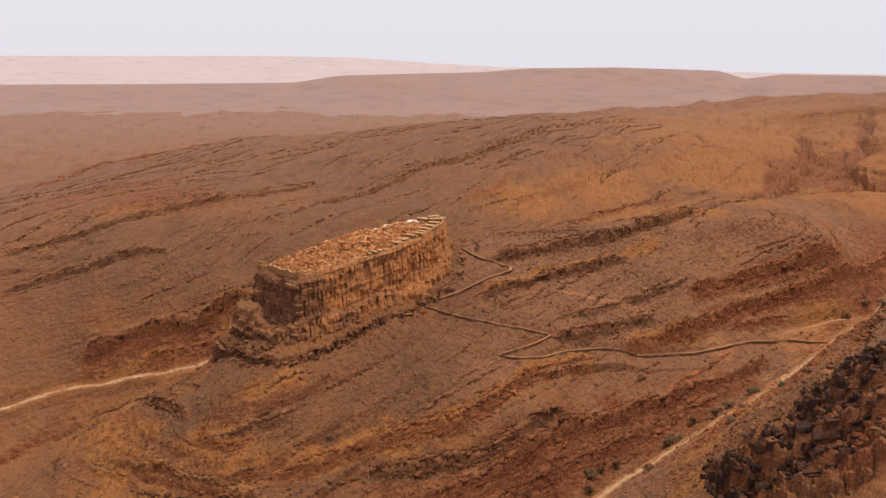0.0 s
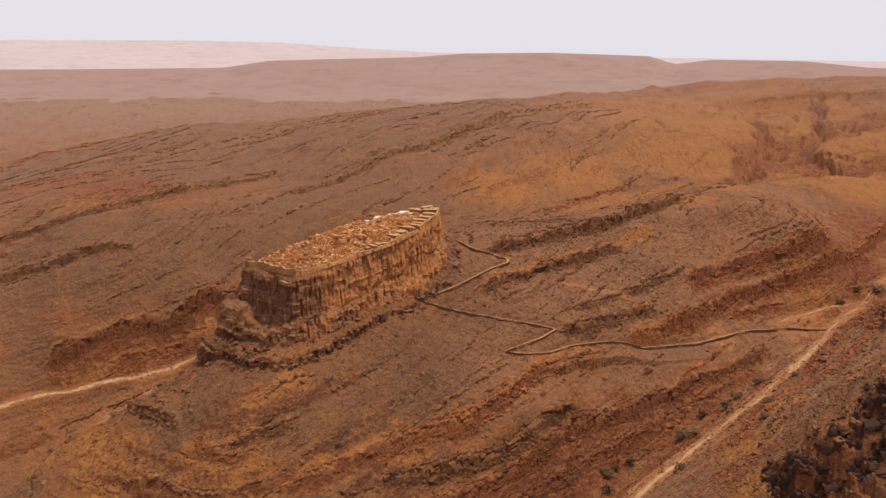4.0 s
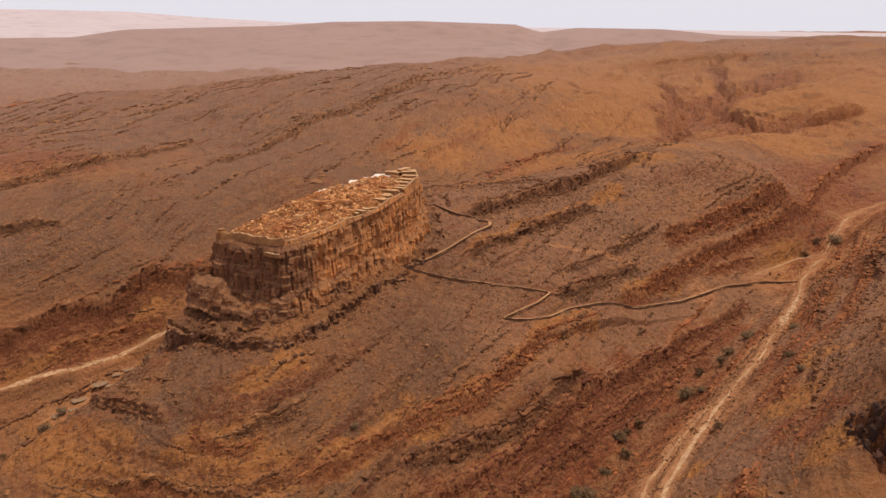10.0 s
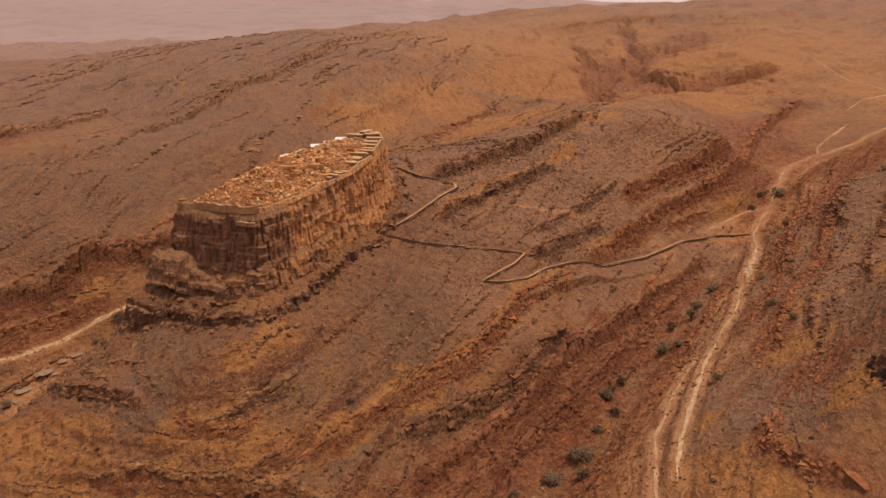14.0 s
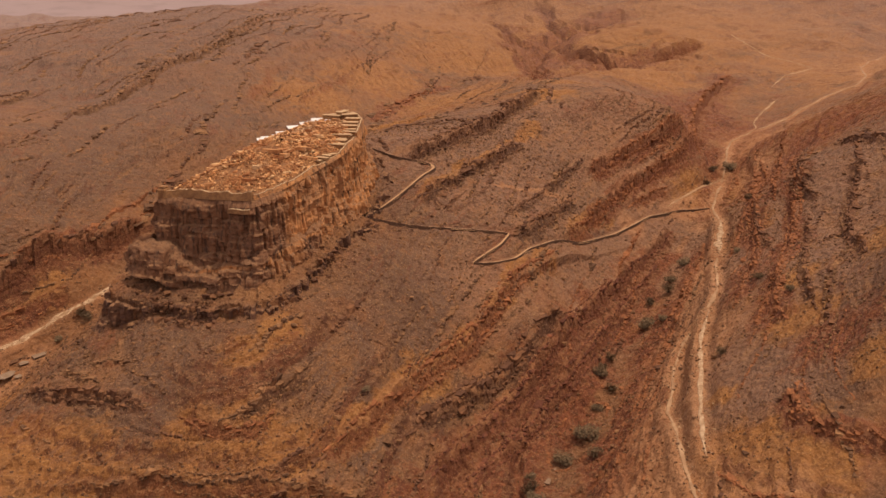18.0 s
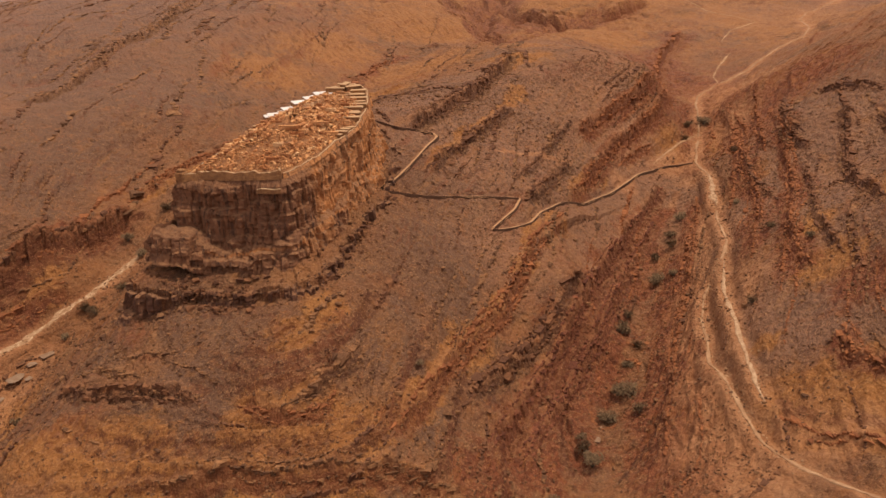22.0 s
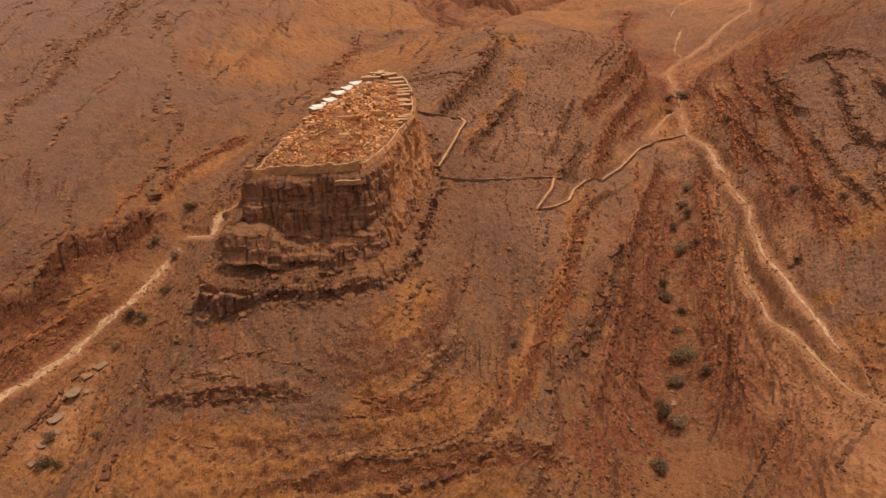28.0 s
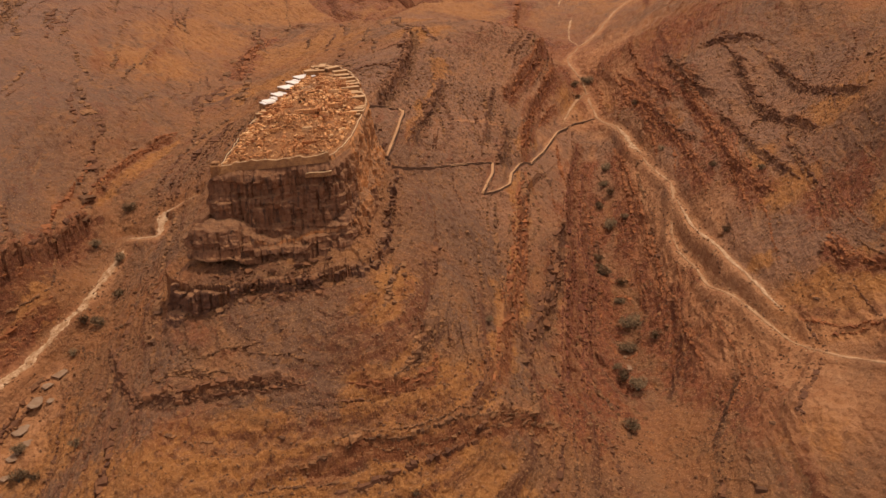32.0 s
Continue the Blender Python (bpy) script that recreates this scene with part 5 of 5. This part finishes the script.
for key, (tone, size, rise, rows_n) in LEDGE_LOOK.items():
    line, drop = LEDGES[key]
    q = along(line, size * 0.62)
    d = np.gradient(q, axis=0)
    d /= np.linalg.norm(d, axis=1)[:, None]
    nrm = np.stack((-d[:, 1], d[:, 0]), 1) * SIDES[key]
    for j in range(rows_n):
        n_ = len(q)
        i0, i1 = (0, n_) if j == 0 else (R.randint(0, max(1, n_ // 3)), n_ - R.randint(0, max(1, n_ // 3)))
        off = (0.4, -1.1, 1.9, -2.4, 3.6, -4.2)[j] * (0.55 + 0.28 * size) * (2.2 if "far" in key or "west_" in key else 1)
        beds[tone].lay(q[i0:i1] + nrm[i0:i1] * off, size * (1 if j == 0 else R.uniform(0.6, 0.95)), rise * (1 if j == 0 else R.uniform(0.45, 0.85)), 500 + j * 37 + len(key) * 3, SIDES[key], (0.06 if j == 0 else 0.2) + (0.2 if "far" in key or "west_" in key else 0))
for k in range(330):         # lesser beds over the near slopes
    x, y = R.uniform(-135, 175), R.uniform(165, 375)
    if np.hypot((x + 28) / 1.2, y - 288) < 34 or strike(x, y)[2] < 0.2:
        continue
    size = R.choice([0.5, 0.7, 0.9, 1.2])
    tone = "red" if zone("red", np.array([x]), np.array([y]))[0] > 0.3 else ("brown" if R.uniform() < 0.45 else "dark")
    beds[tone].lay(course_line(x, y, R.uniform(10, 24 + 26 * size), size * 0.85), size, size * R.uniform(0.55, 0.95), 2000 + k, 1.0, 0.18)
for k in range(240):          # beds of the far slopes, all along one strike
    x, y = R.uniform(-300, 120), R.uniform(350, 700)
    size, a = R.uniform(0.7, 1.8), math.radians(R.normal(57, 6))
    n_ = int(R.uniform(20, 80) / (size * 0.9))
    t = np.arange(n_) * size * 0.9
    q = np.column_stack((x + math.cos(a) * t, y + math.sin(a) * t))
    q = q + np.column_stack((-np.sin(a) * np.ones(n_), np.cos(a) * np.ones(n_))) * (rough(q[:, 0], q[:, 1], 40, 3, 7) * 7)[:, None]
    beds["brown" if k % 3 else "dark"].lay(q, size, size * R.uniform(0.35, 0.65), 4000 + k, 1.0, 0.35)
beds["black"].done(STONE_BLACK, "near-black jointed rock beds of a crag")
beds["dark"].done(STONE_DARK, "dark jointed rock beds cropping out of the slopes")
beds["maroon"].done(STONE_MAROON, "dark maroon thin rock beds in the gully wall")
beds["red"].done(STONE_RED, "red-brown jointed rock beds cropping out of the slopes")
beds["brown"].done(STONE_BROWN, "brown jointed rock beds cropping out of the slopes")

# pale gravel that blurs the edges of the tracks
gq = []
for key in ("mule_track", "stream_bed_track", "west_track", "west_steps", "gully_branch"):
    pr, sd = PROFILES[key]
    k = R.randint(len(pr), size=len(pr) * 7)
    o = R.normal(0, 1.1, len(k)) * (0.6 + 0.8 * np.clip(rough(pr[k, 0], pr[k, 1], 14, 2, 3) + 0.5, 0, 1))
    gq.append(pr[k, :2] + sd[k] * o[:, None] + R.uniform(-0.5, 0.5, (len(k), 2)))
gq = np.concatenate(gq)
gq = gq[(gq[:, 0] > -125) & (gq[:, 0] < 170) & (gq[:, 1] > 160) & (gq[:, 1] < 350)]
strew("track_gravel", np.column_stack((gq, ground_at(gq[:, 0], gq[:, 1]))), 0.18 + 0.6 * R.uniform(0, 1, len(gq)) ** 3, SLABS, make_stone("pale_gravel_stone", ((0.40, 0.22, 0.11), (0.25, 0.115, 0.048))), "pale gravel strewn along the tracks", "gravel", 23, 0.4, 0.5)

# the dark crag near the flight line
n = 5200
x, y = R.uniform(69, 125, n), R.uniform(138, 192, n)
rib_off = to_line(x, y, CRAG_RIB)[0]
keep = (rib_off < 3.5) & (rib_off > -13 - 0.25 * (x - 70)) & (rough(x, y, 9, 3, 93) + 0.1 * (rib_off + 3) > 0.0)
x, y = x[keep], y[keep]
strew("crag_blocks", np.column_stack((x, y, ground_at(x, y))), 0.35 + 1.3 * R.uniform(0, 1, len(x)) ** 3, SHAPES + SLABS, STONE_BLACK, "dark varnished angular blocks of a crag", "rocks", 55, 0.45, 0.35)

# square pillars standing along the edge of the crag
PILLARS = [mesh("pillar", v * (1, 1, 1.7), f) for v, f in rock_shapes(8, 77, 0.95, 22)]
for me_ in PILLARS:
    me_.materials.append(STONE_BLACK)
for k in range(110):
    f_ = (k / 109) ** 1.2
    q_ = along(CRAG_RIB, 0.5)
    px, py = q_[int(f_ * (len(q_) - 1) * 0.72)] + R.uniform(-1, 1, 2) * (0.9, 3.2) + (0, -2.2)
    s_ = R.uniform(0.7, 1.7)
    ob = tagged(new("rock_pillar", PILLARS[k % 8]), "dark square-jointed rock pillar on the crag edge", "rock pillar", "crag pillars")
    ob.matrix_basis = pose(px, py, float(ground_at(px, py)) + s_ * 0.35, R.uniform(-8, 8), R.uniform(-8, 8), R.normal(20, 14)) @ Matrix.Diagonal((s_, s_ * R.uniform(0.7, 1.0), s_ * R.uniform(1.0, 1.5), 1))

# broken blocks on the benches round the fortress rock
n = 330
k = R.randint(len(RIMQ), size=n * 3)
k = k[(FRONT[k] + 0.15 * EAST[k]) > R.uniform(0, 1, len(k))][:n]
t = np.where(R.uniform(0, 1, len(k)) < 0.55, R.normal(14.6, 1.0, len(k)), R.uniform(8.5, 18, len(k)))
bx, by = RIMQ[k, 0] + RIMN[k, 0] * t * REACH[k], RIMQ[k, 1] + RIMN[k, 1] * t * REACH[k]
bz = RIMZ[k] - 1.6 - DROP[k] * np.interp(t, (8, 12.5, 14.2, 15.2, 16.4, 19), (0.735, 0.80, 0.83, 0.96, 1.02, 1.05))
bz = np.maximum(bz, ground_at(bx, by))
strew("foot_blocks", np.column_stack((bx, by, bz)), 0.5 + 1.3 * R.uniform(0, 1, len(k)) ** 2, SHAPES, STONE_DARK, "dark broken blocks on the ledges of the fortress rock", "rocks", 58, 0.4, 0.4)

# rubble inside the fortress
c = RIMQ.mean(0)
n = 10500
k = R.randint(len(RIMQ), size=n)
f = np.sqrt(R.uniform(0, 1, n)) * 0.93
q = c + (RIMQ[k] - c) * f[:, None]
z = rim_height(q[:, 0], q[:, 1]) + np.interp(f, (0, 0.3, 0.55, 0.75, 0.9, 1), (3.2, 2.9, 1.9, 0.5, -0.7, -1.1)) + rough(q[:, 0], q[:, 1], 6, 3, 15) * 1.6 * np.minimum(1, 4 * (1 - f))
strew("ruin_rubble", np.column_stack((q, z)), 0.18 + 0.8 * R.uniform(0, 1, n) ** 4, SHAPES, STONE_TAN, "tan and rust rubble of collapsed store rooms", "rubble", 61, 0.5, 0.2)

# single boulders lying on the slopes
LUMPS = [mesh("boulder", v, f) for v, f in rock_shapes(6, 31, 0.8, 16)]
for me_ in LUMPS:
    me_.materials.append(STONE_BROWN)
for k in range(150):
    x, y = R.uniform(-115, 150), R.uniform(172, 345)
    if np.hypot((x + 28) / 1.2, y - 288) < 36 or ((TRODDEN - (x, y)) ** 2).sum(1).min() < 9:
        continue
    s = R.uniform(0.5, 1.5)
    ob = tagged(new("boulder", LUMPS[k % 6]), "brown angular boulder lying on the stony slope", "boulder", "slope boulders")
    ob.matrix_basis = pose(x, y, float(ground_at(x, y)) + s * 0.2, R.uniform(-15, 15), R.uniform(-15, 15), R.uniform(0, 360)) @ Matrix.Diagonal((s * 1.2, s, s * 0.9, 1))
for x, y, s in ((17, 214, 1.8), (14, 216, 1.2), (21, 218, 1.3), (-93, 315, 3.4), (-97, 314, 2.6), (-102, 312, 3.8), (-108, 308, 3.6), (-109, 303, 2.4), (-113, 301, 3.0), (-99, 310, 2.0), (-117, 297, 2.2)):
    v, f = SLABS[R.randint(len(SLABS))]
    ob = thing("boulder", mesh("boulder", v * (s * 1.9, s, s * 0.7), f), LIMESTONE, "pale weathered limestone slab in the stream bed", "boulder", "pale boulders")
    ob.matrix_basis = pose(x, y, float(ground_at(x, y)) + s * 0.05, 0, 0, R.uniform(15, 60))


# ---- bushes ----
def bush(seed, wide, high):
    r = random.Random(seed)
    e = thing("bush", None, None, "dusty dark olive desert bush growing in the gully", "bush", "gully bushes")
    vs, fs, b = [], [], 0
    for _ in range(9):          # stems
        a, ln = r.uniform(0, 6.28), r.uniform(0.5, 0.85)
        tip = Vector((math.cos(a) * wide * 0.4 * ln, math.sin(a) * wide * 0.4 * ln, high * ln))
        for t0, t1, w0, w1 in ((0, 0.5, 0.07, 0.05), (0.5, 1, 0.05, 0.015)):
            for p, w in ((tip * t0, w0), (tip * t1, w1)):
                for q in range(4):
                    vs.append((p.x + math.cos(q * 1.57) * w, p.y + math.sin(q * 1.57) * w, p.z))
            fs += [(b + q, b + (q + 1) % 4, b + 4 + (q + 1) % 4, b + 4 + q) for q in range(4)]
            b += 8
    part("stems", mesh("stems", vs, fs), BARK, e)
    vs, fs, b = [], [], 0
    lobes = [(Vector((r.uniform(-0.32, 0.32) * wide, r.uniform(-0.32, 0.32) * wide, r.uniform(0.35, 0.75) * high)), r.uniform(0.16, 0.3) * wide) for _ in range(8)]
    for _ in range(620):
        c_, rad = r.choice(lobes)
        v = Vector((r.gauss(0, 1), r.gauss(0, 1), r.gauss(0, 0.8))).normalized() * rad * r.uniform(0.55, 1.1)
        p = c_ + v
        p.z = max(p.z, 0.08)
        s = r.uniform(0.09, 0.22)
        u = Vector((r.gauss(0, 1), r.gauss(0, 1), r.gauss(0, 1))).normalized()
        w = u.orthogonal().normalized()
        for a in (-u, w * 0.6, u, -w * 0.6):
            vs.append(tuple(p + a * s))
        fs.append((b, b + 1, b + 2, b + 3))
        b += 4
    part("crown", mesh("crown", vs, fs), FOLIAGE, e)
    return e


BUSHES = [(107, 284, 3.6), (98, 278, 3.0), (93, 272, 3.4), (86, 271, 2.8), (77, 261, 4.2), (80, 257, 2.4), (51, 246, 3.4), (51, 239, 3.2), (55, 250, 2.2), (35, 226, 4.8), (24, 219, 3.8), (30, 214, 3.0), (11, 211, 3.4), (12.5, 215, 2.2), (9, 206, 4.2), (-9, 197, 3.4), (64, 212, 2.6), (60, 254, 2.6), (44, 235, 2.4), (166, 334, 4.4), (160, 336, 2.8), (150, 327, 2.6)]
BUSHES += [(-48, 354, 3.4), (-62, 351, 3.0), (-61, 340, 3.0), (-70, 324, 2.8), (-81, 324, 3.0), (-79, 319, 3.2), (-88, 318, 2.2), (-112, 300, 3.0), (-116, 293, 3.4), (-114, 289, 2.6), (-105, 284, 2.4), (-24, 228, 1.6), (92, 232, 2.4), (-70, 208, 1.6), (-118, 262, 2.0), (110, 262, 2.2), (84, 212, 2.0), (140, 292, 2.6)]
protos = [bush(1, 3.0, 2.0), bush(2, 3.0, 1.7), bush(3, 3.0, 2.3)]
used = set()
for i, (x, y, s) in enumerate(BUSHES):
    src = protos[i % 3]
    m = pose(x, y, float(ground_at(x, y)) - 0.05, 0, 0, i * 77)
    ob = src if src not in used else copy_thing(src, m)
    used.add(src)
    ob.matrix_basis = m @ Matrix.Diagonal((s / 2.2, s / 2.2, s / 2.5, 1))

# ruined cross walls on the summit
vs_, fs_, b_ = [], [], 0
cube_v = np.array([(i, j, k) for i in (-0.5, 0.5) for j in (-0.5, 0.5) for k in (-0.5, 0.5)])
cube_f = np.array([(0, 1, 3, 2), (4, 6, 7, 5), (0, 4, 5, 1), (2, 3, 7, 6), (0, 2, 6, 4), (1, 5, 7, 3)])
for _ in range(150):
    k = R.randint(len(RIMQ))
    f = math.sqrt(R.uniform(0.02, 0.75))
    px, py = c + (RIMQ[k] - c) * f
    z = rim_height(px, py) + float(np.interp(f, (0, 0.3, 0.55, 0.75, 0.9, 1), (3.2, 2.9, 1.9, 0.5, -0.7, -1.1)))
    a = math.radians(42 + (90 if R.uniform() < 0.5 else 0) + R.normal(0, 8))
    v = cube_v * (R.uniform(1.2, 3.6), R.uniform(0.4, 0.6), R.uniform(0.4, 1.1)) * (1 + R.uniform(-0.15, 0.15, (8, 1)))
    vs_.append(np.column_stack((v[:, 0] * math.cos(a) - v[:, 1] * math.sin(a) + px, v[:, 0] * math.sin(a) + v[:, 1] * math.cos(a) + py, v[:, 2] + z + 0.35)))
    fs_.append(cube_f + b_)
    b_ += 8
thing("ruined_walls", mesh("ruined_walls", np.concatenate(vs_), np.concatenate(fs_)), STONE_TAN, "stumps of collapsed store-room walls on the summit", "ruin", kind="stuff")

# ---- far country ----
# both rock colours are paled to mauve to paint in the haze
HAZE1 = make_plain("far_rock_painted_haze", (0.262, 0.168, 0.140), (0.222, 0.134, 0.107), 0.004, 0.6)
HAZE2 = make_plain("farthest_rock_painted_haze", (0.41, 0.335, 0.33), (0.37, 0.295, 0.285), 0.003, 0.5)


def far_mesa(dist, base, line, foot, mat, label, seed):
    """A long plateau edge at a distance; line: bearing and height in degrees above the eye's level."""
    n = 260
    bear = np.linspace(line[0][0], line[-1][0], n)
    el = np.interp(bear, [p[0] for p in line], [p[1] for p in line])
    a = np.radians(bear)
    top = 118 + np.tan(np.radians(el)) * dist + rough(np.arange(n) * 1.0, np.zeros(n), 30, 5, seed) * dist * 0.0006
    rows_ = []
    for k, (dd, f) in enumerate(zip(np.linspace(-foot, 0, 9), (0.0, 0.22, 0.38, 0.5, 0.6, 0.68, 0.76, 0.97, 1.0))):
        rr = dist * (1 + dd) + rough(np.arange(n) * 1.0, np.zeros(n) + k * 0.3, 16, 4, seed + 2) * dist * 0.02 * (k < 8)
        rows_.append(np.column_stack((np.sin(a) * rr, np.cos(a) * rr, base + (top - base) * f + rough(np.arange(n) * 1.0, np.zeros(n) + k, 10, 3, seed + 4) * 4 * (0 < k < 7))))
    rows_.append(np.column_stack((np.sin(a) * dist * 1.1, np.cos(a) * dist * 1.1, top)))
    v = np.stack(rows_, 0)
    thing("backdrop", mesh("backdrop", v.reshape(-1, 3), sheet_faces(v.shape[0], n), True), mat, label, "distant hills", kind="structure")


far_mesa(2000, 5, [(-60, -1.3), (-22, -1.5), (-13.5, -1.45), (-10.8, -1.0), (-2, -0.75), (1, -0.5), (6, -0.45), (12, -0.65), (13.4, -1.15), (15.5, -0.85), (20.6, -0.9), (24, -1.25), (30, -1.3), (75, -1.4)], 0.42, HAZE1, "mauve-brown plateau edge in the distance, tinted for haze", 5)
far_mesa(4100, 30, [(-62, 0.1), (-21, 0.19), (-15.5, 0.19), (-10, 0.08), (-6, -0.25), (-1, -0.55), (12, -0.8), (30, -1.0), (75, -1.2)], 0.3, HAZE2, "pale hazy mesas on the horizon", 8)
